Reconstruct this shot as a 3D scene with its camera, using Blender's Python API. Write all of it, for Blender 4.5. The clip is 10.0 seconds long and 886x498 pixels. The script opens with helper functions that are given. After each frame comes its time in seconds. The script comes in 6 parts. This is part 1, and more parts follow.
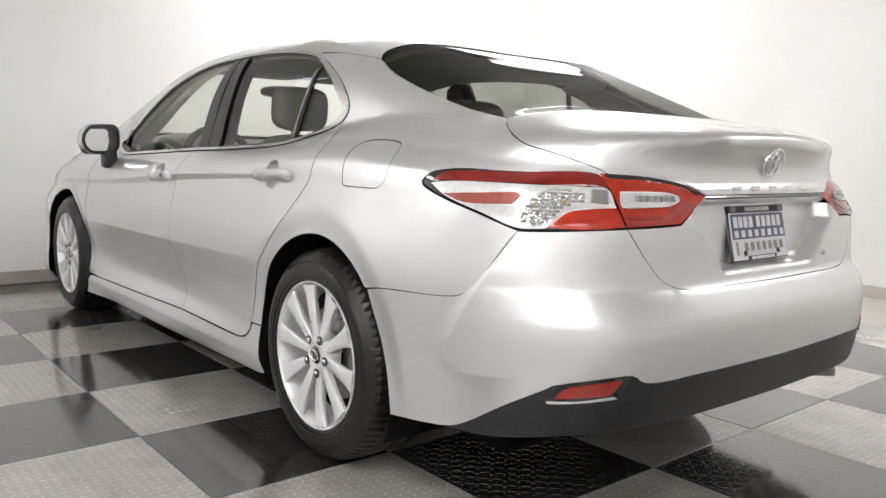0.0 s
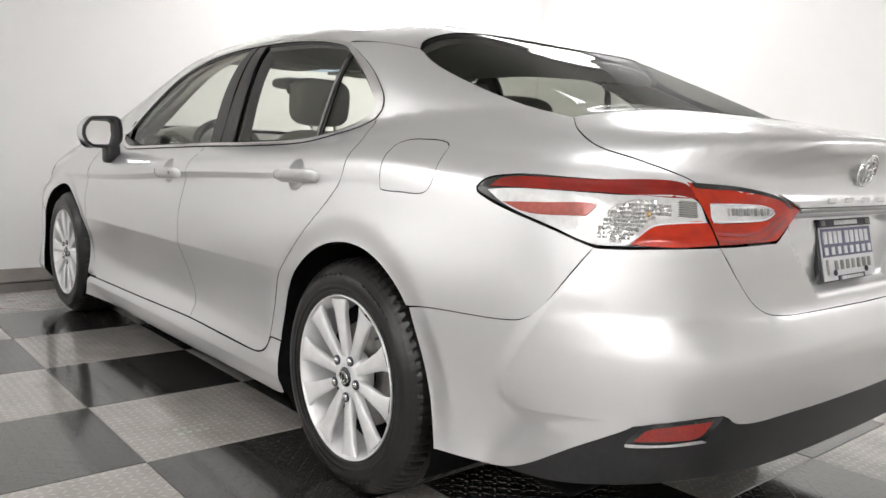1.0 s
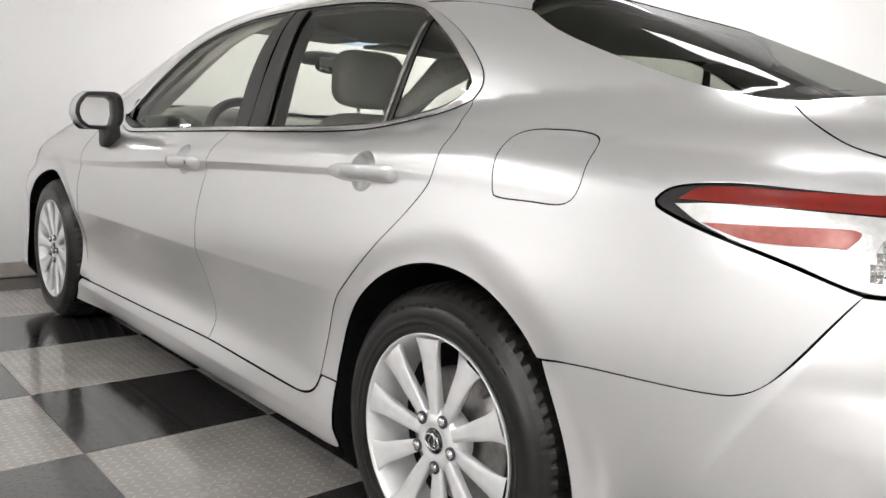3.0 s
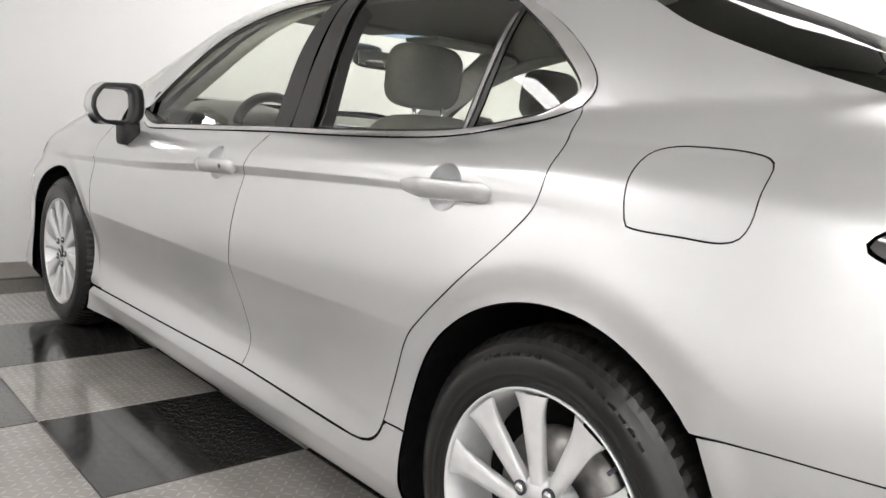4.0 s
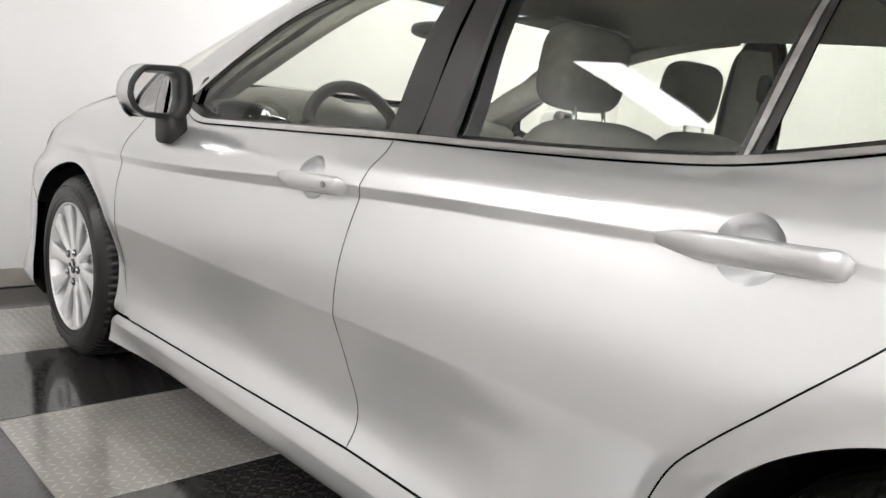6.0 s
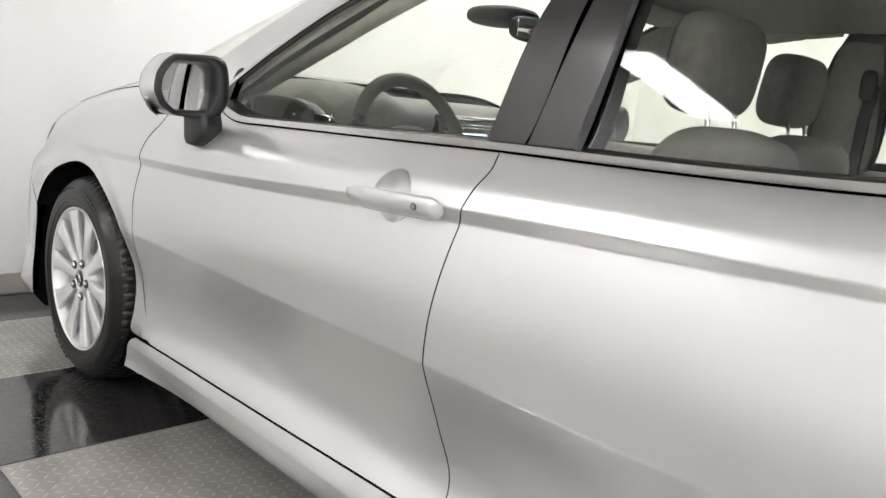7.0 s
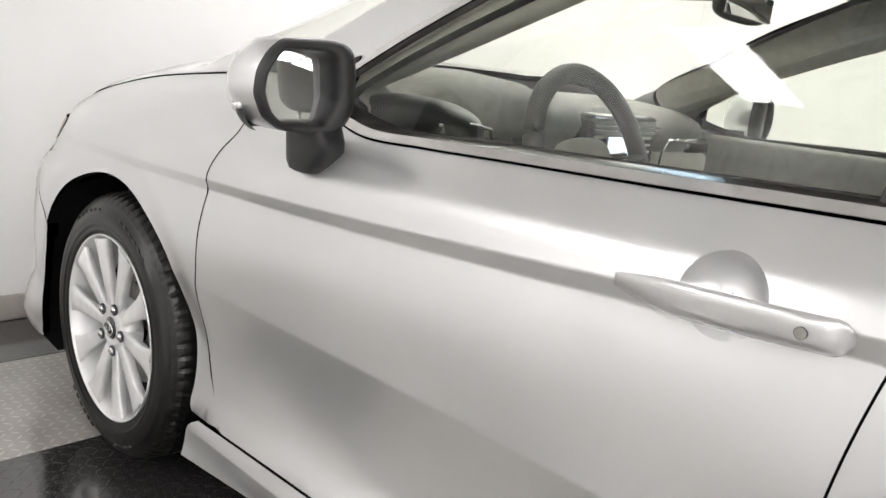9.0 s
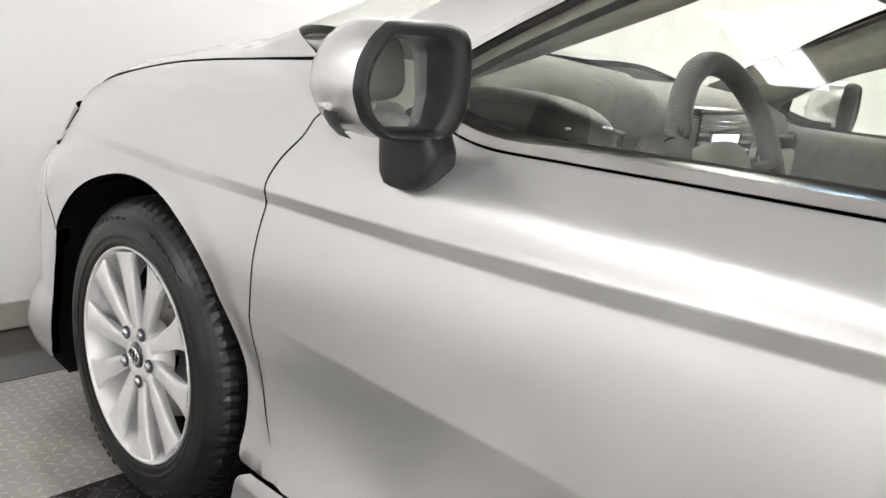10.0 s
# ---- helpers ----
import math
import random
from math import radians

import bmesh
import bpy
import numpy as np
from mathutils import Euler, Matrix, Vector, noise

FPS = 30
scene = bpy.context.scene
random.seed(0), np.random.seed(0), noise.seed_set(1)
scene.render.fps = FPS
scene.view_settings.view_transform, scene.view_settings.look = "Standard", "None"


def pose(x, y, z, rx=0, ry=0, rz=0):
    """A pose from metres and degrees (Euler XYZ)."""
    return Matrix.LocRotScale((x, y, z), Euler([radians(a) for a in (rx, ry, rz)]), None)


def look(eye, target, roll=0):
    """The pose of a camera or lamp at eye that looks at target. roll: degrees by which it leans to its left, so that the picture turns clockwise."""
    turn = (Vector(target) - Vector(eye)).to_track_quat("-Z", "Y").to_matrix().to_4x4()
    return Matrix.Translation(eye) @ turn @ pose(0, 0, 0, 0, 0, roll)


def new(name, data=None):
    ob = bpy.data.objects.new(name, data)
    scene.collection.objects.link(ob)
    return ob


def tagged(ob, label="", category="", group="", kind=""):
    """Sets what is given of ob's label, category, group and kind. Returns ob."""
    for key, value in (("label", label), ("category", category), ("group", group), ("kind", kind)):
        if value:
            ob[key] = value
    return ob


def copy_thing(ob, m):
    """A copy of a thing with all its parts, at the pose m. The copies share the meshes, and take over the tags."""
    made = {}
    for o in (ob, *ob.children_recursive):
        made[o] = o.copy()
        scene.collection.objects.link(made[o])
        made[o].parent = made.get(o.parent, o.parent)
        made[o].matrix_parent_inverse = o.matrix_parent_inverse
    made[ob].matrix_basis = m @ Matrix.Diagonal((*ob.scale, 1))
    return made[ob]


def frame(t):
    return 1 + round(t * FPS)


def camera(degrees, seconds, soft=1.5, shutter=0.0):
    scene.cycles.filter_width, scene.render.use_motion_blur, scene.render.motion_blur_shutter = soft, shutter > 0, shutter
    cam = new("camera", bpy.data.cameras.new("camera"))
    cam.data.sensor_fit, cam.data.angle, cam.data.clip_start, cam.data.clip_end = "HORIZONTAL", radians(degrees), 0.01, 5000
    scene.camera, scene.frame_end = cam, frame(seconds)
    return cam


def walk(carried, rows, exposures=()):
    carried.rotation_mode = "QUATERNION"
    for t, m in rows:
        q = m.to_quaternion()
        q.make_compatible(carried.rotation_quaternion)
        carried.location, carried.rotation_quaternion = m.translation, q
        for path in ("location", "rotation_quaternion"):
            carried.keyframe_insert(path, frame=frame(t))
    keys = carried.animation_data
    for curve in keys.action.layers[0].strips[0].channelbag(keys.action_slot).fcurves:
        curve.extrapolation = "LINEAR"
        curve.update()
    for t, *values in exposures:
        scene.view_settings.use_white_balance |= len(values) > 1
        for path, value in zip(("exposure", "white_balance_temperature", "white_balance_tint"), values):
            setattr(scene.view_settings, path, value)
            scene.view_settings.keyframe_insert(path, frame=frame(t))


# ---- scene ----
from mathutils.geometry import delaunay_2d_cdt
cam = camera(59.0, 10.0)
PATH = [
    (0, (-2.119, -2.09, 0.974), (-0.848, -0.565, 0.732), 1.5),
    (0.5, (-2.106, -1.943, 0.993), (-0.831, -0.422, 0.743), 2.0),
    (1, (-2.072, -1.803, 0.986), (-0.789, -0.29, 0.732), 2.3),
    (1.5, (-2.016, -1.646, 0.986), (-0.724, -0.142, 0.723), 2.5),
    (2, (-1.981, -1.506, 0.992), (-0.679, -0.012, 0.721), 2.5),
    (2.5, (-1.967, -1.358, 0.987), (-0.659, 0.128, 0.704), 2.8),
    (4, (-1.908, -0.838, 1.008), (-0.588, 0.633, 0.702), 4.5),
    (4.5, (-1.895, -0.654, 1.039), (-0.563, 0.802, 0.715), 4.6),
    (5, (-1.89, -0.458, 1.034), (-0.548, 0.99, 0.711), 5.2),
    (5.5, (-1.876, -0.283, 1.025), (-0.522, 1.151, 0.695), 5.5),
    (7, (-1.814, 0.272, 1.042), (-0.418, 1.652, 0.66), 6.2),
    (7.5, (-1.787, 0.489, 1.044), (-0.38, 1.855, 0.653), 6.3),
    (8, (-1.757, 0.661, 1.049), (-0.339, 2.012, 0.645), 6.6),
    (8.5, (-1.703, 0.855, 1.058), (-0.284, 2.197, 0.626), 6.6),
    (9, (-1.681, 1.013, 1.065), (-0.251, 2.333, 0.602), 6.7),
    (9.5, (-1.657, 1.188, 1.071), (-0.217, 2.486, 0.578), 6.9),
    (10, (-1.626, 1.352, 1.059), (-0.174, 2.627, 0.543), 7.1),
]
walk(cam, [(t, look(eye, target, roll)) for t, eye, target, roll in PATH], exposures=[(0.0, 0.44), (2.5, 0.48), (5.0, 0.64), (7.0, 0.78), (10.0, 0.84)])

# ---- light ----
world = bpy.data.worlds.new("world")
scene.world = world
world.use_nodes = True
world.node_tree.nodes["Background"].inputs[0].default_value = (0.9, 0.95, 1.0, 1)
world.node_tree.nodes["Background"].inputs[1].default_value = 0.3
ROOM_X0, ROOM_X1, ROOM_Y0, ROOM_Y1, ROOM_H = -5.4, 3.95, -5.0, 3.90, 3.1


# ---- materials ----
def material(name, base, rough=0.5, metal=0.0, coat=0.0, noise_scale=0.0, noise_amount=0.0, bump=0.0, bump_scale=200.0, spec=0.5, rough_var=0.0):
    """A surface with grain at two scales: broad stains and fine relief."""
    m = bpy.data.materials.new(name)
    m.use_nodes = True
    nt = m.node_tree
    b = nt.nodes["Principled BSDF"]
    b.inputs["Base Color"].default_value = (*base, 1)
    b.inputs["Roughness"].default_value, b.inputs["Metallic"].default_value = rough, metal
    b.inputs["Coat Weight"].default_value, b.inputs["Coat Roughness"].default_value = coat, 0.03
    b.inputs["Specular IOR Level"].default_value = spec
    co = nt.nodes.new("ShaderNodeTexCoord")
    if noise_amount or rough_var:
        n = nt.nodes.new("ShaderNodeTexNoise")
        n.inputs["Scale"].default_value, n.inputs["Detail"].default_value = noise_scale, 6
        nt.links.new(co.outputs["Object"], n.inputs["Vector"])
        if noise_amount:
            r = nt.nodes.new("ShaderNodeMapRange")
            r.inputs["From Min"].default_value, r.inputs["From Max"].default_value = 0.3, 0.7
            r.inputs["To Min"].default_value, r.inputs["To Max"].default_value = 1 - noise_amount, 1 + noise_amount
            nt.links.new(n.outputs["Fac"], r.inputs["Value"])
            x = nt.nodes.new("ShaderNodeMix")
            x.data_type, x.blend_type = "RGBA", "MULTIPLY"
            x.inputs["Factor"].default_value = 1
            x.inputs[6].default_value = (*base, 1)
            nt.links.new(r.outputs[0], x.inputs[7])
            nt.links.new(x.outputs[2], b.inputs["Base Color"])
        if rough_var:
            r2 = nt.nodes.new("ShaderNodeMapRange")
            r2.inputs["From Min"].default_value, r2.inputs["From Max"].default_value = 0.3, 0.7
            r2.inputs["To Min"].default_value, r2.inputs["To Max"].default_value = rough - rough_var, rough + rough_var
            nt.links.new(n.outputs["Fac"], r2.inputs["Value"])
            nt.links.new(r2.outputs[0], b.inputs["Roughness"])
    if bump:
        n2 = nt.nodes.new("ShaderNodeTexNoise")
        n2.inputs["Scale"].default_value, n2.inputs["Detail"].default_value = bump_scale, 3
        nt.links.new(co.outputs["Object"], n2.inputs["Vector"])
        bn = nt.nodes.new("ShaderNodeBump")
        bn.inputs["Strength"].default_value, bn.inputs["Distance"].default_value = bump, 0.002
        nt.links.new(n2.outputs["Fac"], bn.inputs["Height"])
        nt.links.new(bn.outputs[0], b.inputs["Normal"])
    return m


def glass(name, tint, gloss=1.0, rough=0.0):
    """A thin pane: tinted see-through with a clear reflection on top."""
    m = bpy.data.materials.new(name)
    m.use_nodes = True
    nt = m.node_tree
    nt.nodes.remove(nt.nodes["Principled BSDF"])
    out = nt.nodes["Material Output"]
    tr, gl = nt.nodes.new("ShaderNodeBsdfTransparent"), nt.nodes.new("ShaderNodeBsdfGlossy")
    tr.inputs[0].default_value = (*tint, 1)
    gl.inputs["Roughness"].default_value = rough
    fr = nt.nodes.new("ShaderNodeLayerWeight")
    fr.inputs["Blend"].default_value = 0.5
    pw = nt.nodes.new("ShaderNodeMath")
    pw.operation = "POWER"
    pw.inputs[1].default_value = 4.5
    nt.links.new(fr.outputs["Facing"], pw.inputs[0])
    k = nt.nodes.new("ShaderNodeMath")
    k.operation, k.use_clamp = "MULTIPLY_ADD", True
    k.inputs[1].default_value, k.inputs[2].default_value = 0.93 * gloss, 0.055 * gloss
    mix = nt.nodes.new("ShaderNodeMixShader")
    nt.links.new(pw.outputs[0], k.inputs[0])
    nt.links.new(k.outputs[0], mix.inputs[0])
    nt.links.new(tr.outputs[0], mix.inputs[1])
    nt.links.new(gl.outputs[0], mix.inputs[2])
    nt.links.new(mix.outputs[0], out.inputs[0])
    return m


def emitter(name, colour, strength):
    m = bpy.data.materials.new(name)
    m.use_nodes = True
    b = m.node_tree.nodes["Principled BSDF"]
    b.inputs["Base Color"].default_value = (0.8, 0.8, 0.8, 1)
    b.inputs["Emission Color"].default_value, b.inputs["Emission Strength"].default_value = (*colour, 1), strength
    return m


def car_paint():
    m = material("silver_paint", (0.76, 0.762, 0.765), 0.34, 0.76, 1.0)
    nt = m.node_tree
    b = nt.nodes["Principled BSDF"]
    b.inputs["Coat IOR"].default_value, b.inputs["Coat Roughness"].default_value = 1.5, 0.02
    co, v = nt.nodes.new("ShaderNodeTexCoord"), nt.nodes.new("ShaderNodeTexVoronoi")
    v.inputs["Scale"].default_value = 1400
    nt.links.new(co.outputs["Object"], v.inputs["Vector"])
    r = nt.nodes.new("ShaderNodeMapRange")
    r.inputs["To Min"].default_value, r.inputs["To Max"].default_value = 0.29, 0.38
    nt.links.new(v.outputs["Color"], r.inputs["Value"])
    nt.links.new(r.outputs[0], b.inputs["Roughness"])
    return m


def tread_plate(name, base, rough):
    """Floor tile with a raised tread pattern of small crossed bars, scuffs and dull patches."""
    m = material(name, base, rough, 0.0, 0.75, 7.0, 0.12, 0, spec=0.8, rough_var=0.05)
    nt = m.node_tree
    b = nt.nodes["Principled BSDF"]
    b.inputs["Coat Roughness"].default_value, b.inputs["Coat IOR"].default_value = 0.11, 1.55
    geo = nt.nodes.new("ShaderNodeNewGeometry")
    sep = nt.nodes.new("ShaderNodeSeparateXYZ")
    nt.links.new(geo.outputs["Position"], sep.inputs[0])

    def math_node(op, a, c=None):
        n = nt.nodes.new("ShaderNodeMath")
        n.operation = op
        for i, v in enumerate((a, c)):
            if v is None:
                continue
            if isinstance(v, (int, float)):
                n.inputs[i].default_value = v
            else:
                nt.links.new(v, n.inputs[i])
        return n.outputs[0]
    px, py = (math_node("DIVIDE", sep.outputs[i], 0.030) for i in (0, 1))
    cx, cy = math_node("FLOOR", px), math_node("FLOOR", py)
    fx, fy = (math_node("SUBTRACT", math_node("FRACT", p), 0.5) for p in (px, py))
    flip = math_node("SUBTRACT", math_node("MULTIPLY", math_node("FLOORED_MODULO", math_node("ADD", cx, cy), 2.0), 2.0), 1.0)
    gx = math_node("MULTIPLY", fx, flip)
    along, across = math_node("ADD", gx, fy), math_node("SUBTRACT", gx, fy)
    e = math_node("ADD", math_node("POWER", math_node("ABSOLUTE", math_node("DIVIDE", along, 0.72)), 2.0), math_node("POWER", math_node("ABSOLUTE", math_node("DIVIDE", across, 0.20)), 2.0))
    h = nt.nodes.new("ShaderNodeMapRange")
    h.interpolation_type = "SMOOTHSTEP"
    h.inputs["From Min"].default_value, h.inputs["From Max"].default_value = 1.0, 0.3
    nt.links.new(e, h.inputs["Value"])
    bn = nt.nodes.new("ShaderNodeBump")
    bn.inputs["Strength"].default_value, bn.inputs["Distance"].default_value = 0.75, 0.0013
    nt.links.new(h.outputs[0], bn.inputs["Height"])
    nt.links.new(bn.outputs[0], b.inputs["Normal"])
    # darker in the hollows, lighter on the raised bars
    relief_tone = nt.nodes.new("ShaderNodeMapRange")
    relief_tone.inputs["To Min"].default_value, relief_tone.inputs["To Max"].default_value = 0.84, 1.14
    nt.links.new(h.outputs[0], relief_tone.inputs["Value"])
    mix = nt.nodes.new("ShaderNodeMix")
    mix.data_type, mix.blend_type = "RGBA", "MULTIPLY"
    mix.inputs["Factor"].default_value = 1
    nt.links.new(b.inputs["Base Color"].links[0].from_socket, mix.inputs[6])
    nt.links.new(relief_tone.outputs[0], mix.inputs[7])
    nt.links.new(mix.outputs[2], b.inputs["Base Color"])
    return m


PAINT = car_paint()
BLACK = material("black_plastic", (0.02, 0.02, 0.021), 0.42, 0, 0, 60, 0.15, 0.15, 900)
PILLAR = material("satin_black_trim", (0.032, 0.029, 0.028), 0.22, 0, 0, 15, 0.05)
GLOSS_BLACK = material("gloss_black", (0.012, 0.012, 0.013), 0.08, 0, 1.0)
# wheel wells and underside; also painted in for shade inside panel gaps
WELL = material("well_liner_gap_shade", (0.007, 0.007, 0.007), 0.95, 0, 0, 30, 0.3, 0.4, 150, spec=0.1)
SATIN = material("satin_metal_trim", (0.72, 0.71, 0.70), 0.24, 0.9, 0.2, 30, 0.06)
CHROME = material("chrome", (0.82, 0.82, 0.82), 0.06, 1.0, 0, 20, 0.05)
ALLOY = material("machined_alloy", (0.86, 0.86, 0.86), 0.38, 0.35, 0.25, 25, 0.06)
STEEL = material("brake_steel", (0.30, 0.29, 0.28), 0.4, 0.9, 0, 30, 0.3)
RUBBER = material("tyre_rubber", (0.010, 0.0095, 0.009), 0.33, 0, 0, 20, 0.12, 0.05, 500, spec=0.45)
WINDOW = glass("tinted_window", (0.84, 0.865, 0.81), 1.0)
SCREEN = glass("windscreen_glass", (0.97, 0.98, 0.95), 0.5)
TINT = glass("blue_tint_band", (0.55, 0.70, 0.92), 0.1)
REAR_GLASS = glass("rear_window_glass", (0.36, 0.37, 0.34), 0.38)
LENS_RED = material("red_lens", (0.44, 0.022, 0.005), 0.14, 0, 0.6, 40, 0.2, 0.06, 200, spec=0.5)
LENS_DARK = material("dark_red_lens", (0.22, 0.008, 0.004), 0.16, 0, 0.8, 30, 0.12, 0.06, 200, spec=0.5)
LENS_DEEP = material("deep_red_reflector", (0.30, 0.014, 0.010), 0.14, 0, 1.0, 300, 0.3, 0.35, 700)
LENS_CLEAR = material("clear_lens", (0.74, 0.74, 0.73), 0.22, 0.30, 0.8, 70, 0.10, 0.4, 150)
LENS_PINK = material("pale_red_reflector", (0.36, 0.085, 0.065), 0.25, 0.1, 0.2, 100, 0.15, 0.2, 500)
MIRROR = material("mirror_glass", (0.9, 0.9, 0.9), 0.01, 1.0)
CLOTH = material("seat_cloth", (0.19, 0.184, 0.168), 0.85, 0, 0, 60, 0.2, 0.5, 700, spec=0.2)
TRIM_LIGHT = material("pale_cabin_trim", (0.60, 0.585, 0.53), 0.7, 0, 0, 40, 0.08, 0.3, 500, spec=0.3)
TRIM_DARK = material("dark_cabin_trim", (0.085, 0.082, 0.076), 0.55, 0, 0, 50, 0.2, 0.3, 500, spec=0.4)
TRIM_MID = material("grey_cabin_trim", (0.32, 0.312, 0.287), 0.6, 0, 0, 50, 0.15, 0.3, 500, spec=0.3)
HEADLINER = material("headliner_cloth", (0.52, 0.505, 0.465), 0.9, 0, 0, 80, 0.08, 0.4, 600, spec=0.1)
WALL = material("white_wall_paint", (0.87, 0.865, 0.857), 0.45, 0, 0, 1.2, 0.025, 0.05, 120, spec=0.3, rough_var=0.08)
BORDER = material("pale_beige_vinyl", (0.55, 0.52, 0.48), 0.4, 0, 0.2, 3, 0.08, 0.05, 150)
CEILING = material("ceiling_paint", (0.68, 0.675, 0.665), 0.8, 0, 0, 2, 0.03)
SKIRTING = material("grey_rubber_skirting", (0.40, 0.37, 0.34), 0.5, 0, 0, 4, 0.2, 0.1, 100)
TILE_PALE = tread_plate("pale_floor_tile", (0.46, 0.432, 0.405), 0.17)
TILE_DARK = tread_plate("dark_floor_tile", (0.045, 0.042, 0.041), 0.13)
PLATE_WHITE = material("plate_white", (0.75, 0.75, 0.77), 0.35, 0, 0.3, 60, 0.04)
PLATE_BLUE = material("plate_blue", (0.10, 0.10, 0.19), 0.35, 0, 0.3, 60, 0.1)
INK = material("dark_ink", (0.05, 0.05, 0.07), 0.5, 0, 0, 60, 0.2)
DISPLAY = emitter("lit_display", (0.75, 0.85, 1.0), 0.9)
TUBE = emitter("lamp_diffuser", (1.0, 0.985, 0.98), 13.0)
FACET = material("lamp_facets", (0.72, 0.72, 0.71), 0.10, 0.9, 0.0, 60, 0.1)
AMBER = material("amber_bulb", (0.50, 0.27, 0.08), 0.2, 0, 0.6, 100, 0.1)


# ---- mesh helpers ----
def link(ob, parent):
    if parent:
        ob.parent = parent
    return ob


def part(name, bm, mat, parent, label="", smooth=True):
    """One mesh object under a thing or a part."""
    me = bpy.data.meshes.new(name)
    for f in bm.faces:
        f.smooth = smooth
    bm.to_mesh(me)
    bm.free()
    me.materials.append(mat)
    ob = link(new(name, me), parent)
    return tagged(ob, label)


def thing(name, label, category, x=0.0, y=0.0, z=0.0, group="", kind=""):
    ob = new(name)
    ob.matrix_basis = pose(x, y, z)
    return tagged(ob, label, category, group, kind)


def box(bm, x0, x1, y0, y1, z0, z1, bevel=0.0, seg=2):
    g = bmesh.ops.create_cube(bm, size=1, matrix=Matrix.LocRotScale(((x0 + x1) / 2, (y0 + y1) / 2, (z0 + z1) / 2), None, (x1 - x0, y1 - y0, z1 - z0)))
    if bevel:
        es = list({e for v in g["verts"] for e in v.link_edges})
        bmesh.ops.bevel(bm, geom=es, offset=bevel, segments=seg, affect="EDGES", profile=0.6)
    return bm


def boxes(*rows, bevel=0.0, m=None):
    bm = bmesh.new()
    for r in rows:
        box(bm, *r, bevel=bevel)
    if m is not None:
        bm.transform(m)
    return bm


def grid_mesh(rows, close_u=False, close_v=False):
    """A sheet through rows of points."""
    bm = bmesh.new()
    vs = [[bm.verts.new(p) for p in r] for r in rows]
    n, k = len(vs), len(vs[0])
    for i in range(n - (not close_u)):
        for j in range(k - (not close_v)):
            q = [vs[i][j], vs[(i + 1) % n][j], vs[(i + 1) % n][(j + 1) % k], vs[i][(j + 1) % k]]
            q = list(dict.fromkeys(q))
            if len(q) > 2:
                bm.faces.new(q)
    return bm


def lathe(profile, count=96, axis="x"):
    """profile: (along the axle, radius). Turns round the x axis."""
    rows = []
    for i in range(count):
        a = 2 * math.pi * i / count
        rows.append([(p[0], p[1] * math.cos(a), p[1] * math.sin(a)) for p in profile])
    bm = grid_mesh(rows, close_u=True)
    bmesh.ops.recalc_face_normals(bm, faces=bm.faces)
    return bm


def tube(points, radius, count=10, closed=False, flat=1.0):
    """A round bar along points."""
    pts = [Vector(p) for p in points]
    rows, up = [], Vector((0, 0, 1))
    for i, p in enumerate(pts):
        d = (pts[(i + 1) % len(pts)] - pts[i - 1]) if closed else (pts[min(i + 1, len(pts) - 1)] - pts[max(i - 1, 0)])
        d.normalize()
        u = up if abs(d.dot(up)) < 0.95 else Vector((1, 0, 0))
        a = d.cross(u).normalized()
        b = a.cross(d)
        r = radius(i / max(1, len(pts) - 1)) if callable(radius) else radius
        rows.append([p + a * r * math.cos(t) + b * r * flat * math.sin(t) for t in (2 * math.pi * j / count for j in range(count))])
    bm = grid_mesh(rows, close_u=closed, close_v=True)
    if not closed:
        bm.verts.ensure_lookup_table()
        n = len(rows)
        bm.faces.new([bm.verts[j] for j in range(count)])
        bm.faces.new([bm.verts[(n - 1) * count + j] for j in reversed(range(count))])
    bmesh.ops.recalc_face_normals(bm, faces=bm.faces)
    return bm


def spline(points, step):
    """A smooth open line through 2D points, at even steps."""
    p = np.array(points, float)
    if len(p) > 2:
        q = np.vstack([2 * p[0] - p[1], p, 2 * p[-1] - p[-2]])
        out = []
        for i in range(1, len(q) - 2):
            t0 = 0.0
            t1 = t0 + max(1e-6, np.linalg.norm(q[i] - q[i - 1])) ** 0.5
            t2 = t1 + max(1e-6, np.linalg.norm(q[i + 1] - q[i])) ** 0.5
            t3 = t2 + max(1e-6, np.linalg.norm(q[i + 2] - q[i + 1])) ** 0.5
            t = np.linspace(t1, t2, 24, endpoint=False)[:, None]
            a1 = (t1 - t) / (t1 - t0) * q[i - 1] + (t - t0) / (t1 - t0) * q[i]
            a2 = (t2 - t) / (t2 - t1) * q[i] + (t - t1) / (t2 - t1) * q[i + 1]
            a3 = (t3 - t) / (t3 - t2) * q[i + 1] + (t - t2) / (t3 - t2) * q[i + 2]
            b1 = (t2 - t) / (t2 - t0) * a1 + (t - t0) / (t2 - t0) * a2
            b2 = (t3 - t) / (t3 - t1) * a2 + (t - t1) / (t3 - t1) * a3
            out.append((t2 - t) / (t2 - t1) * b1 + (t - t1) / (t2 - t1) * b2)
        p = np.vstack(out + [p[-1:]])
    s = np.r_[0, np.cumsum(np.linalg.norm(np.diff(p, axis=0), axis=1))]
    n = max(1, int(round(s[-1] / step)))
    t = np.linspace(0, s[-1], n + 1)
    return np.stack([np.interp(t, s, p[:, k]) for k in range(p.shape[1])], 1)


def chain(*segs, step=0.012):
    """A closed outline of smooth segments that meet in corners."""
    out = []
    for k, g in enumerate(segs):
        g = list(g) + [segs[(k + 1) % len(segs)][0]]
        out.append(spline(g, step)[:-1])
    return np.vstack(out)


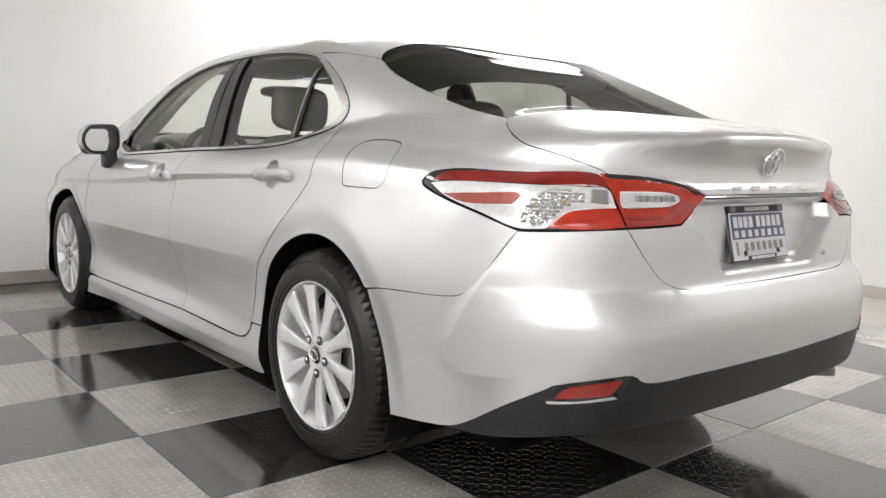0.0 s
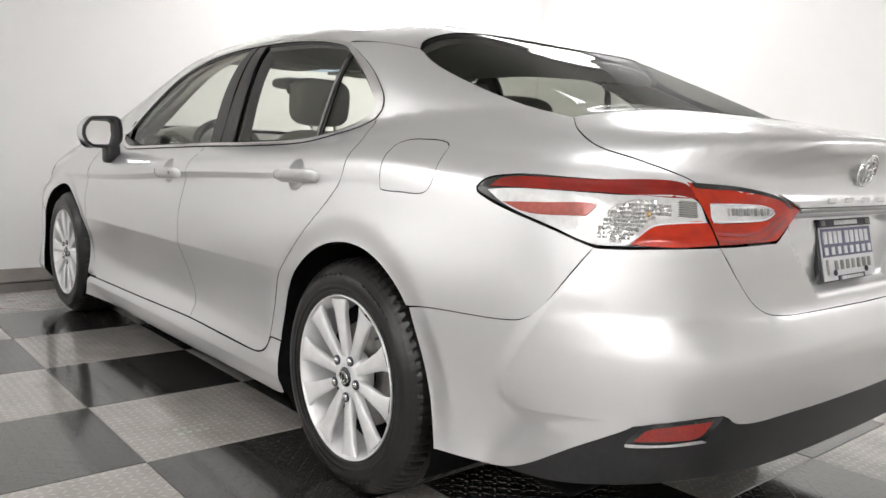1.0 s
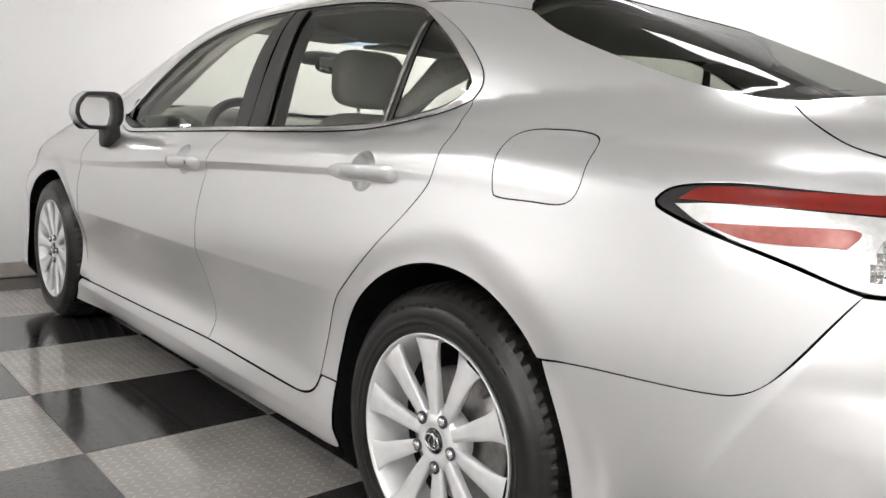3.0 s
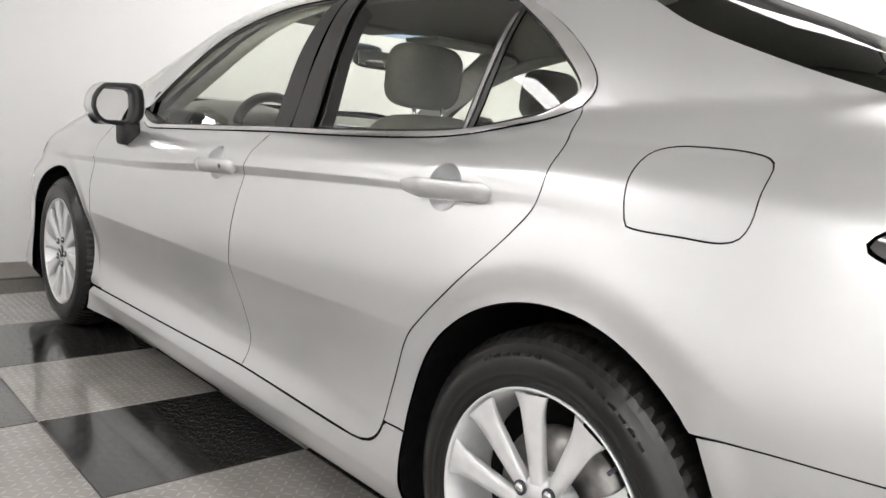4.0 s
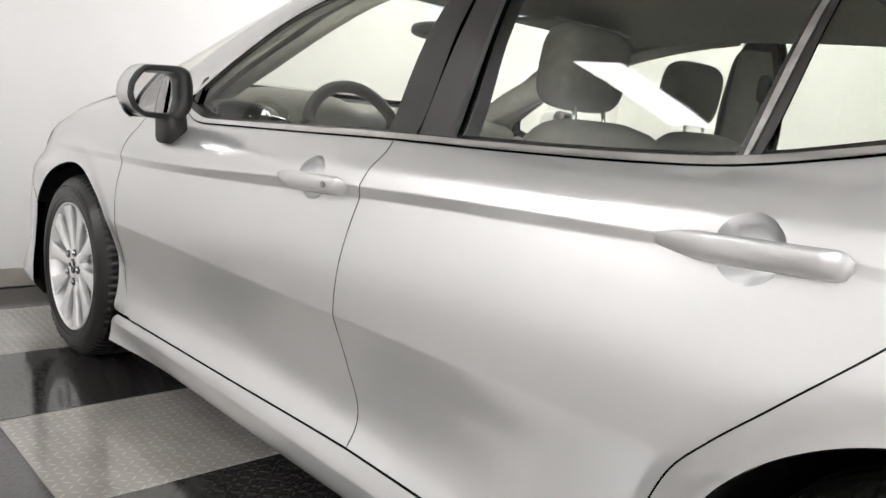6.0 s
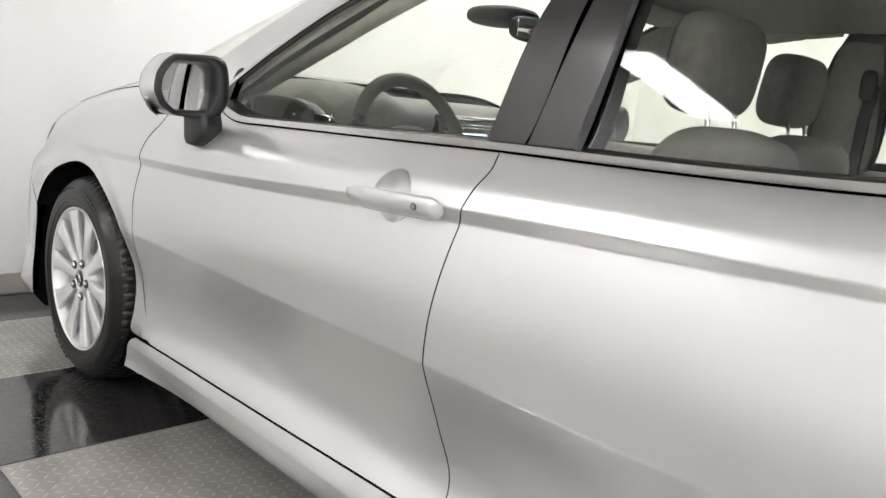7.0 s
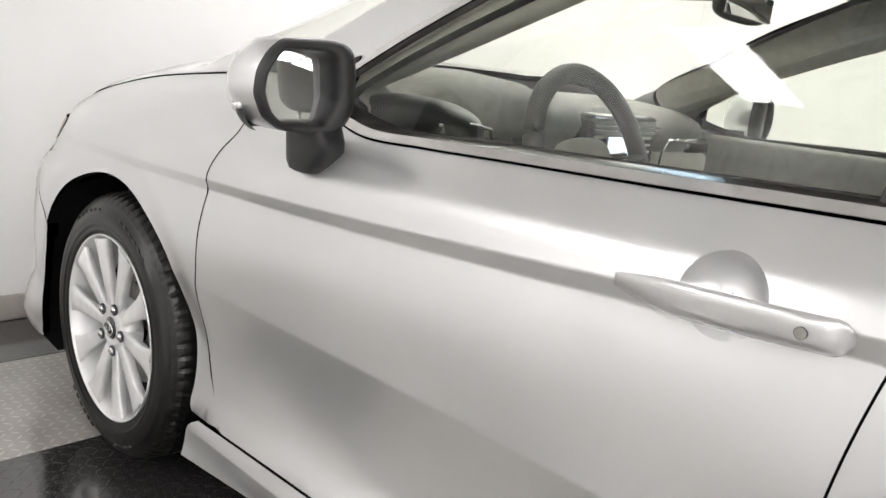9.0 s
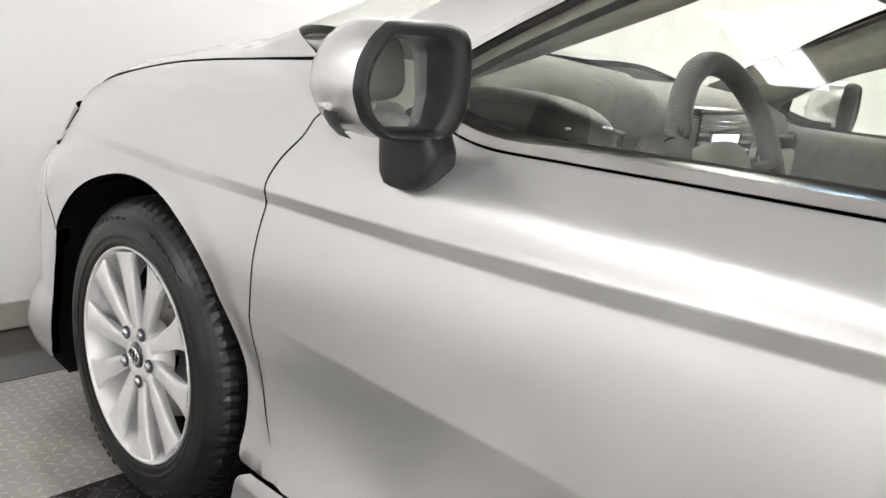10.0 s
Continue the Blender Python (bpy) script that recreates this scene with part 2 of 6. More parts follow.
def loop(points, step=0.012):
    """A closed outline, smooth all round."""
    p = np.array(points, float)
    q = np.vstack([p[-2:], p, p[:3]])
    s = spline(q, step / 3)
    a, b = np.argmin(((s - p[0]) ** 2).sum(1)[: len(s) // 2]), len(s) // 2 + np.argmin(((s - p[0]) ** 2).sum(1)[len(s) // 2:])
    s = np.vstack([s[a:b], p[:1]])
    d = np.r_[0, np.cumsum(np.linalg.norm(np.diff(s, axis=0), axis=1))]
    t = np.linspace(0, d[-1], max(8, int(d[-1] / step)), endpoint=False)
    return np.stack([np.interp(t, d, s[:, k]) for k in range(2)], 1)


def inset(outline, d):
    """The outline moved inwards by d."""
    p = np.asarray(outline)
    e = np.roll(p, -1, 0) - np.roll(p, 1, 0)
    area = 0.5 * np.sum(p[:, 0] * np.roll(p[:, 1], -1) - np.roll(p[:, 0], -1) * p[:, 1])
    n = np.stack([-e[:, 1], e[:, 0]], 1) * np.sign(area)
    return p + d * n / np.maximum(np.linalg.norm(n, axis=1), 1e-9)[:, None]


def within(pts, loops):
    """Which points lie inside the outlines (even-odd)."""
    x, y = pts[:, 0], pts[:, 1]
    ins = np.zeros(len(pts), bool)
    for lp in loops:
        a, b = lp, np.roll(lp, -1, 0)
        for (x0, y0), (x1, y1) in zip(a, b):
            if y0 != y1:
                ins ^= ((y0 > y) != (y1 > y)) & (x < (x1 - x0) * (y - y0) / (y1 - y0) + x0)
    return ins


def fill(loops, res, extra=None):
    """Triangles that fill the outlines: points, triangles, and the edge loops' indices."""
    verts, edges, rings = [], [], []
    for lp in loops:
        k = len(verts)
        ring = list(range(k, k + len(lp)))
        rings.append(ring)
        verts += [tuple(p) for p in lp]
        edges += [(ring[i], ring[(i + 1) % len(ring)]) for i in range(len(ring))]
    allp = np.array(verts)
    lo, hi = allp.min(0), allp.max(0)
    gx, gy = np.arange(lo[0] + res / 2, hi[0], res), np.arange(lo[1] + res / 2, hi[1], res)
    g = np.stack(np.meshgrid(gx, gy), -1).reshape(-1, 2)
    g = g[within(g, loops)]
    if len(g):
        near = np.ones(len(g), bool)
        for i in range(0, len(allp), 200):
            near &= (((g[:, None] - allp[None, i:i + 200]) ** 2).sum(-1) > (0.55 * res) ** 2).all(1)
        g = g[near]
    if extra is not None and len(extra):
        x = extra[within(extra, loops)]
        for i in range(0, len(allp), 200):
            x = x[(((x[:, None] - allp[None, i:i + 200]) ** 2).sum(-1) > 0.0035 ** 2).all(1)]
        for i in range(0, len(x), 200):
            g = g[(((g[:, None] - x[None, i:i + 200]) ** 2).sum(-1) > (0.5 * res) ** 2).all(1)]
        g = np.vstack([g, x])
    pts = [Vector(p) for p in verts] + [Vector(p) for p in g]
    v, e, f, ov, oe, of = delaunay_2d_cdt(pts, edges, [], 0, 1e-6)
    v = np.array([tuple(p) for p in v])
    f = np.array([t for t in f if len(t) == 3])
    f = f[within(v[f].mean(1), loops)]
    back = {}
    for i, src in enumerate(ov):
        for s in src:
            back[s] = i
    rings = [[back[i] for i in r] for r in rings]
    return v, f, rings


def skin(name, loops, surf, mat, parent, label="", res=0.016, gap=0.0015, depth=0.018, lift=0.0, mirror=False, extra=None, hole_gap=None):
    """A panel cut out of a smooth surface: its outline in the surface's own two coordinates, turned-in edges all round,
    coloured black behind the painted lip in place of the gap's shade.
    """
    if isinstance(loops, np.ndarray):
        loops = [loops]
    loops = [inset(lp, gap if i == 0 else -(gap if hole_gap is None else hole_gap)) for i, lp in enumerate(loops)]
    v, f, rings = fill(loops, res, extra)
    e = 0.0015
    p = surf(v)
    du, dv = surf(v + (e, 0)) - surf(v - (e, 0)), surf(v + (0, e)) - surf(v - (0, e))
    n = np.cross(du, dv)
    n /= np.maximum(np.linalg.norm(n, axis=1), 1e-12)[:, None]
    centre = np.array((0, 1.2, 0.75))
    if np.sum(n * (p - centre) * (1, 0.15, 1)) < 0:
        n = -n
    p = p + n * lift
    a = p[f]
    flip = np.sum(np.cross(a[:, 1] - a[:, 0], a[:, 2] - a[:, 0]) * n[f].mean(1), 1) < 0
    f[flip] = f[flip][:, ::-1]
    verts, norms, faces, inner = [p], [n], [f], []
    base = len(p)
    for ring in rings:
        r = np.array(ring)
        q, m = p[r], n[r]
        t = np.roll(q, -1, 0) - np.roll(q, 1, 0)
        side = np.cross(t, m)
        side /= np.maximum(np.linalg.norm(side, axis=1), 1e-12)[:, None]
        k = len(r)
        lip = min(0.0025, 0.5 * depth)
        verts += [q, q - m * lip, q - m * depth]
        norms += [(side + m) / 1.4142, side, side]
        i = np.arange(k)
        j = (i + 1) % k
        for o, store in ((0, faces), (k, inner)):
            store.append(np.stack([base + o + i, base + o + j, base + o + k + j, base + o + k + i], 1))
        base += 3 * k
    verts, norms = np.vstack(verts), np.vstack(norms)
    polys = [tuple(int(i) for i in q) for fs in faces + inner for q in fs]
    # inner flange faces of painted panels go black, standing in for gap shade
    shaded = sum(len(fs) for fs in inner) if mat == PAINT else 0
    if mirror:
        verts, norms = verts * (-1, 1, 1), norms * (-1, 1, 1)
        polys = [q[::-1] for q in polys]
    me = bpy.data.meshes.new(name)
    me.from_pydata([tuple(q) for q in verts], [], polys)
    me.update()
    me.polygons.foreach_set("use_smooth", [True] * len(polys))
    me.normals_split_custom_set_from_vertices([tuple(q) for q in norms])
    me.materials.append(mat)
    if shaded:
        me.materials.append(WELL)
        me.polygons.foreach_set("material_index", [0] * (len(polys) - shaded) + [1] * shaded)
    return tagged(link(new(name, me), parent), label)


# ---- the car's shape ----
def curve(ys, vs):
    """A smooth curve through a few design points (monotone cubic)."""
    ys, vs = np.array(ys, float), np.array(vs, float)
    h, d = np.diff(ys), np.diff(vs) / np.diff(ys)
    m = np.zeros(len(ys))
    m[0], m[-1] = d[0], d[-1]
    for i in range(1, len(ys) - 1):
        if d[i - 1] * d[i] > 0:
            a, b = 2 * h[i] + h[i - 1], h[i] + 2 * h[i - 1]
            m[i] = (a + b) / (a / d[i - 1] + b / d[i])

    def at(y):
        y = np.clip(y, ys[0], ys[-1])
        i = np.clip(np.searchsorted(ys, y) - 1, 0, len(h) - 1)
        t = (y - ys[i]) / h[i]
        return ((1 + 2 * t) * (1 - t) ** 2 * vs[i] + t * (1 - t) ** 2 * h[i] * m[i]
                + t * t * (3 - 2 * t) * vs[i + 1] + t * t * (t - 1) * h[i] * m[i + 1])
    return at


def fair(ys, vs):
    """A fair line through a few design points (natural cubic)."""
    ys, vs = np.array(ys, float), np.array(vs, float)
    n, h = len(ys), np.diff(ys)
    a, b = np.eye(n), np.zeros(n)
    for i in range(1, n - 1):
        a[i, i - 1:i + 2] = h[i - 1], 2 * (h[i - 1] + h[i]), h[i]
        b[i] = 6 * ((vs[i + 1] - vs[i]) / h[i] - (vs[i] - vs[i - 1]) / h[i - 1])
    m = np.linalg.solve(a, b)

    def at(y):
        y = np.clip(y, ys[0], ys[-1])
        i = np.clip(np.searchsorted(ys, y) - 1, 0, n - 2)
        p, q = ys[i + 1] - y, y - ys[i]
        return (m[i] * p ** 3 + m[i + 1] * q ** 3) / (6 * h[i]) + (vs[i] / h[i] - m[i] * h[i] / 6) * p + (vs[i + 1] / h[i] - m[i + 1] * h[i] / 6) * q
    return at


# body side, from the sill up: height and half-width along the car (y: 0 at the rear axle, ahead positive)
STATIONS = [-1.1, -0.65, -0.3, 0.0, 0.45, 1.2, 1.9, 2.4, 2.82, 3.2, 3.75]
SIDE = [
    ([0.13] * 11, [0.78, 0.79, 0.81, 0.82, 0.82, 0.82, 0.82, 0.83, 0.83, 0.82, 0.78]),
    ([0.195, 0.22, 0.215, 0.18, 0.175, 0.17, 0.17, 0.175, 0.18, 0.18, 0.20], [0.83, 0.845, 0.853, 0.862, 0.862, 0.862, 0.862, 0.868, 0.885, 0.902, 0.86]),
    ([0.25, 0.25, 0.24, 0.235, 0.235, 0.235, 0.235, 0.235, 0.235, 0.235, 0.25], [0.845, 0.858, 0.866, 0.882, 0.886, 0.882, 0.882, 0.888, 0.896, 0.908, 0.87]),
    ([0.30, 0.30, 0.29, 0.285, 0.28, 0.275, 0.272, 0.272, 0.28, 0.29, 0.30], [0.855, 0.867, 0.874, 0.886, 0.886, 0.868, 0.870, 0.880, 0.896, 0.908, 0.87]),
    ([0.38, 0.38, 0.38, 0.37, 0.36, 0.35, 0.35, 0.35, 0.36, 0.37, 0.38], [0.862, 0.872, 0.885, 0.893, 0.876, 0.838, 0.841, 0.867, 0.898, 0.908, 0.87]),
    ([0.48, 0.48, 0.48, 0.48, 0.47, 0.46, 0.46, 0.46, 0.47, 0.48, 0.48], [0.862, 0.875, 0.895, 0.900, 0.878, 0.853, 0.853, 0.874, 0.905, 0.910, 0.87]),
    ([0.58, 0.59, 0.60, 0.60, 0.59, 0.578, 0.572, 0.57, 0.57, 0.57, 0.56], [0.858, 0.873, 0.901, 0.905, 0.895, 0.894, 0.894, 0.898, 0.907, 0.908, 0.86]),
    ([0.68, 0.68, 0.69, 0.70, 0.69, 0.68, 0.68, 0.67, 0.67, 0.66, 0.65], [0.853, 0.868, 0.893, 0.897, 0.893, 0.895, 0.896, 0.899, 0.903, 0.897, 0.85]),
    ([0.77, 0.78, 0.80, 0.81, 0.80, 0.775, 0.74, 0.725, 0.715, 0.71, 0.70], [0.845, 0.852, 0.866, 0.870, 0.873, 0.882, 0.889, 0.891, 0.889, 0.870, 0.79]),
    ([0.83, 0.84, 0.87, 0.884, 0.871, 0.833, 0.787, 0.766, 0.752, 0.745, 0.735], [0.838, 0.840, 0.850, 0.853, 0.857, 0.870, 0.879, 0.882, 0.878, 0.858, 0.77]),
    ([0.855, 0.865, 0.895, 0.902, 0.888, 0.858, 0.811, 0.787, 0.772, 0.765, 0.755], [0.83, 0.834, 0.845, 0.850, 0.860, 0.880, 0.888, 0.888, 0.878, 0.853, 0.76]),
    ([0.90, 0.92, 0.945, 0.955, 0.938, 0.905, 0.87, 0.85, 0.835, 0.82, 0.80], [0.815, 0.823, 0.828, 0.835, 0.842, 0.860, 0.870, 0.870, 0.856, 0.830, 0.74]),
    ([0.94, 0.97, 1.00, 1.01, 0.985, 0.967, 0.95, 0.935, 0.905, 0.87, 0.83], [0.79, 0.790, 0.788, 0.790, 0.776, 0.785, 0.795, 0.82, 0.82, 0.79, 0.71]),
]
CREASE = np.array([0, 0, 0.5, 0.6, 0, 0, 0.93, 0, 0, 0.93, 0.93, 0, 0])  # how sharp each of these lines is
TABLE_Y = np.linspace(-1.1, 3.75, 4001)
SIDE_Z = np.stack([fair(STATIONS, z)(TABLE_Y) for z, w in SIDE], -1)
SIDE_W = np.stack([fair(STATIONS, w)(TABLE_Y) for z, w in SIDE], -1)
# centreline of the tail: how far back it reaches at each height
TAIL = curve([0.15, 0.24, 0.33, 0.42, 0.54, 0.575, 0.61, 0.64, 0.66, 0.70, 0.80, 0.86, 0.885, 0.92, 0.95, 0.985, 1.01, 1.03, 1.045, 1.06],
             [-0.93, -0.99, -1.03, -1.048, -1.056, -1.052, -1.036, -1.020, -1.006, -1.001, -0.997, -0.985, -0.980, -0.970, -0.967, -0.977, -0.996, -1.011, -1.008, -0.98])
NOSE = curve([0.15, 0.3, 0.5, 0.7, 0.85, 1.0], [3.70, 3.77, 3.80, 3.76, 3.66, 3.45])
ARCHES = ((0.012, 0.338, 0.386, 0.378), (2.8535, 0.338, 0.4145, 0.372))
# tops: trunk deck and bonnet, then the cabin's centreline
DECK = curve([-1.1, -0.98, -0.9, -0.75, -0.6, -0.3, 0.5, 2.2, 2.5, 2.75, 3.2, 3.5, 3.8],
             [1.035, 1.055, 1.072, 1.094, 1.118, 1.125, 1.10, 1.08, 1.07, 1.05, 0.965, 0.88, 0.78])
ROOF = curve([-0.75, -0.6, -0.35, -0.1, 0.07, 0.3, 0.7, 1.15, 1.5, 1.75, 2.1, 2.45, 2.75, 2.95],
             [1.03, 1.09, 1.192, 1.292, 1.355, 1.405, 1.436, 1.445, 1.432, 1.40, 1.29, 1.15, 1.02, 0.92])
CABIN_LOW = curve([-0.8, -0.5, -0.1, 0.2, 0.5, 1.2, 2.0, 2.4, 2.8], [0.60, 0.66, 0.73, 0.74, 0.738, 0.738, 0.742, 0.745, 0.74])
CABIN_HIGH = curve([-0.8, -0.5, -0.1, 0.07, 0.4, 1.1, 1.7, 2.2, 2.8], [0.50, 0.55, 0.60, 0.62, 0.645, 0.645, 0.645, 0.63, 0.60])


def lower(y, z):
    y, z = np.broadcast_arrays(np.asarray(y, float), np.asarray(z, float))
    u = np.clip((y + 1.1) / 4.85 * 4000, 0, 3999.999)
    i = u.astype(int)
    u = (u - i)[..., None]
    zs, ws = SIDE_Z[i] * (1 - u) + SIDE_Z[i + 1] * u, SIDE_W[i] * (1 - u) + SIDE_W[i + 1] * u
    k = np.clip((z[..., None] >= zs).sum(-1) - 1, 0, len(SIDE) - 2)
    take = lambda a, j: np.take_along_axis(a, np.clip(j, 0, len(SIDE) - 1)[..., None], -1)[..., 0]
    z0, z1, w0, w1 = take(zs, k), take(zs, k + 1), take(ws, k), take(ws, k + 1)
    zp, wp, zn, wn = take(zs, k - 1), take(ws, k - 1), take(zs, k + 2), take(ws, k + 2)
    h = z1 - z0
    d = (w1 - w0) / h
    dp, dn = np.where(k > 0, (w0 - wp) / np.maximum(z0 - zp, 1e-6), d), np.where(k < len(SIDE) - 2, (wn - w1) / np.maximum(zn - z1, 1e-6), d)
    hard = CREASE[k] * np.clip((y - 0.0) / 0.25, 0, 1)
    soft = CREASE[np.minimum(k + 1, len(SIDE) - 1)] * np.clip((y - 0.0) / 0.25, 0, 1)
    m0, m1 = 0.5 * (dp + d) * (1 - hard) + d * hard, 0.5 * (d + dn) * (1 - soft) + d * soft
    t = np.clip((z - z0) / h, 0, 1)
    w = (1 + 2 * t) * (1 - t) ** 2 * w0 + t * (1 - t) ** 2 * h * m0 + t * t * (3 - 2 * t) * w1 + t * t * (t - 1) * h * m1
    top = zs[..., -1]
    w = np.where(z > top, ws[..., -1] + np.minimum(d, -0.4) * (z - top) * 0.5, w)
    low = zs[..., -3]
    s = np.clip((z - low) / np.maximum(DECK(y) - low, 0.01), 0, 1)
    w = w * (1 - s ** 4) ** 0.25
    for cy, cz, ry, rz in ARCHES:
        r = np.sqrt(((y - cy) / ry) ** 2 + ((z - cz) / rz) ** 2)
        e = np.clip((r - 1.0) / 0.22, 0, 1)
        w = w - 0.013 * (1 - e * e * (3 - 2 * e)) * np.clip((z - 0.25) / 0.2, 0, 1)
    yr, yf, n = TAIL(z), NOSE(z), 4.2 - 1.0 * np.clip((z - 0.82) / 0.1, 0, 1)
    nf = 2.6 + 1.5 * np.clip((0.34 - z) / 0.14, 0, 1)
    a = np.clip((-0.30 - y) / (-0.30 - yr), 0, 1)
    b = np.clip((y - 3.12) / (yf - 3.12), 0, 1)
    return np.maximum(w, 0) * (1 - a ** n) ** (1 / n) * (1 - b ** nf) ** (1 / nf)


def cabin(y, z):
    y, z = np.broadcast_arrays(np.asarray(y, float), np.asarray(z, float))
    t = (z - 0.97) / (1.36 - 0.97)
    w = CABIN_LOW(y) + (CABIN_HIGH(y) - CABIN_LOW(y)) * t - 0.018 * (t * t - t)
    s = np.clip((z - 0.90) / np.maximum(ROOF(y) - 0.90, 0.01), 0, 1)
    return np.where((y < -0.75) | (y > 2.95), 0, np.maximum(w, 0) * (1 - s ** 6) ** (1 / 6))


def half_width(y, z):
    """Half the car's width at a place of its length and a height."""
    a, b = lower(y, z), cabin(y, z)
    k = 0.012 + 0.07 * np.clip((0.25 - y) / 0.5, 0, 1)
    h = np.clip(k - np.abs(a - b), 0, None) / k
    return np.where(np.maximum(a, b) > 0.02, np.maximum(a, b) + h * h * k * 0.25 * (np.minimum(a, b) > 0.01), 0)


def shoot(origin, way, reach=1.6):
    """From inside the body outwards: where rays leave it."""
    o, d = np.asarray(origin, float), np.asarray(way, float)
    o, d = np.broadcast_arrays(o, d)
    lo, hi = np.zeros(o.shape[0]), np.full(o.shape[0], float(reach))
    for _ in range(22):
        mid = (lo + hi) / 2
        p = o + d * mid[:, None]
        out = half_width(p[:, 1], p[:, 2]) <= np.maximum(np.abs(p[:, 0]), 1e-4)
        lo, hi = np.where(out, lo, mid), np.where(out, mid, hi)
    return o + d * ((lo + hi) / 2)[:, None]


# ---- the car's surfaces, each with two coordinates of its own ----
def side_surf(v):
    return np.stack([-half_width(v[:, 0], v[:, 1]), v[:, 0], v[:, 1]], 1)


def section_surf(v):
    """Along the car, and round its cross-section from the left."""
    a, z = v[:, 1] / 0.8, np.zeros(len(v))
    return shoot(np.stack([z, v[:, 0], z + 0.75], 1), np.stack([-np.cos(a), z, np.sin(a)], 1), 1.0)


# the bumper's raised rear face: its edge on the left side, round the tail and up
BUMPER_EDGE = spline([(0.500, 0.790), (0.470, 0.748), (0.421, 0.685), (0.380, 0.620), (0.344, 0.556), (0.318, 0.512), (0.309, 0.482), (0.316, 0.456), (0.345, 0.442), (0.392, 0.439), (0.474, 0.446), (0.600, 0.453)], 0.008)


def raised(v):
    """How far the bumper's rear face stands proud, with a sharp outer edge that runs out towards the middle."""
    if v[:, 1].min() > 0.785:
        return np.zeros(len(v))
    u = np.minimum(v[:, 0], 0.9 * math.pi - v[:, 0])
    p = np.stack([u, v[:, 1]], 1)
    inside = within(p, [np.vstack([BUMPER_EDGE, [(1.6, 0.453), (1.6, 0.790)]])])
    d = np.full(len(p), 9.0)
    for a, b in zip(BUMPER_EDGE[:-1], BUMPER_EDGE[1:]):
        k = np.clip(((p - a) @ (b - a)) / ((b - a) @ (b - a)), 0, 1)
        d = np.minimum(d, np.linalg.norm(p - a - k[:, None] * (b - a), axis=1))
    t = np.where(inside, 1.0, np.clip(1 - d / 0.045, 0, 1) ** 2)
    e, f = np.clip((0.62 - u) / 0.25, 0, 1), np.clip((0.785 - v[:, 1]) / 0.10, 0, 1)
    return 0.011 * t * e * e * (3 - 2 * e) * f * f * (3 - 2 * f)


def rear_surf(v):
    """Round the tail from the left side, and up."""
    a, z = v[:, 0] / 0.9, np.zeros(len(v))
    way = np.stack([-np.cos(a), -np.sin(a), z], 1)
    return shoot(np.stack([z, z - 0.30, v[:, 1]], 1), way, 1.1) + way * raised(v)[:, None]


def front_surf(v):
    a, z = v[:, 0] / 0.9, np.zeros(len(v))
    return shoot(np.stack([z, z + 2.95, v[:, 1]], 1), np.stack([-np.cos(a), np.sin(a), z], 1), 1.1)


def lid_surf(v):
    """Across the trunk lid, and over it from the rear window down to the bumper; the plate's niche is let in."""
    a, z = v[:, 1] / 0.42, np.zeros(len(v))
    p = shoot(np.stack([v[:, 0], z - 0.62, z + 0.80], 1), np.stack([z, -np.sin(a), np.cos(a)], 1), 0.7)
    x, h = np.abs(p[:, 0]), p[:, 2]
    edge = 0.375 - 0.115 * np.clip((0.81 - h) / 0.12, 0, 1)
    niche = np.clip((edge - x) / 0.04, 0, 1) * np.clip((h - 0.672) / 0.03, 0, 1) * np.clip((0.868 - h) / 0.014, 0, 1)
    niche = niche * niche * (3 - 2 * niche)
    p[:, 1] += 0.055 * niche
    return p


def sec(x, y, z):
    return (y, 0.8 * math.atan2(z - 0.75, abs(x)))


def sec_side(y, z):
    return sec(float(half_width(y, z)), y, z)


def rear(x, y, z):
    a = math.atan2(-0.30 - y, abs(x))
    return (0.9 * (math.pi - a if x > 0 else a), z)


def front(x, y, z):
    a = math.atan2(y - 2.95, abs(x))
    return (0.9 * (math.pi - a if x > 0 else a), z)


def lid(x, y, z):
    return (x, 0.42 * math.atan2(-0.62 - y, z - 0.80))


def lid_z(x, z):
    """A place on the lid's back face by height."""
    a = np.linspace(0.25, 2.2, 400)
    p = lid_surf(np.stack([np.full(400, x), a * 0.42], 1))
    return (x, 0.42 * float(np.interp(-z, -p[:, 2], a)))


def both(points):
    """Left points, then the same on the right, back to front."""
    return list(points) + [(-x, y, z) for x, y, z in reversed(points)]


def arch(k, a0, a1, n=26):
    cy, cz, ry, rz = ARCHES[k]
    return [(cy + ry * math.cos(a), cz + rz * math.sin(a)) for a in (radians(a0 + (a1 - a0) * i / n) for i in range(n + 1))]


def on_body(pts):
    """Places on the shell for points of the section surface."""
    return [tuple(float(c) for c in p) for p in section_surf(np.array(pts))]


# the trunk lid's gap and the rear window's lower edge, left half
LID_GAP = on_body([sec(0.653, -0.577, 1.074), sec(0.680, -0.626, 1.040), sec(0.705, -0.70, 1.005), sec(0.690, -0.80, 0.983), sec(0.667, -0.87, 0.962), sec(0.648, -0.895, 0.940)])
GLASS_LOW = on_body([(-0.70, 0.4 * math.pi), sec(0.3, -0.687, 1.098), sec(0.55, -0.642, 1.092), sec(0.653, -0.577, 1.074)])

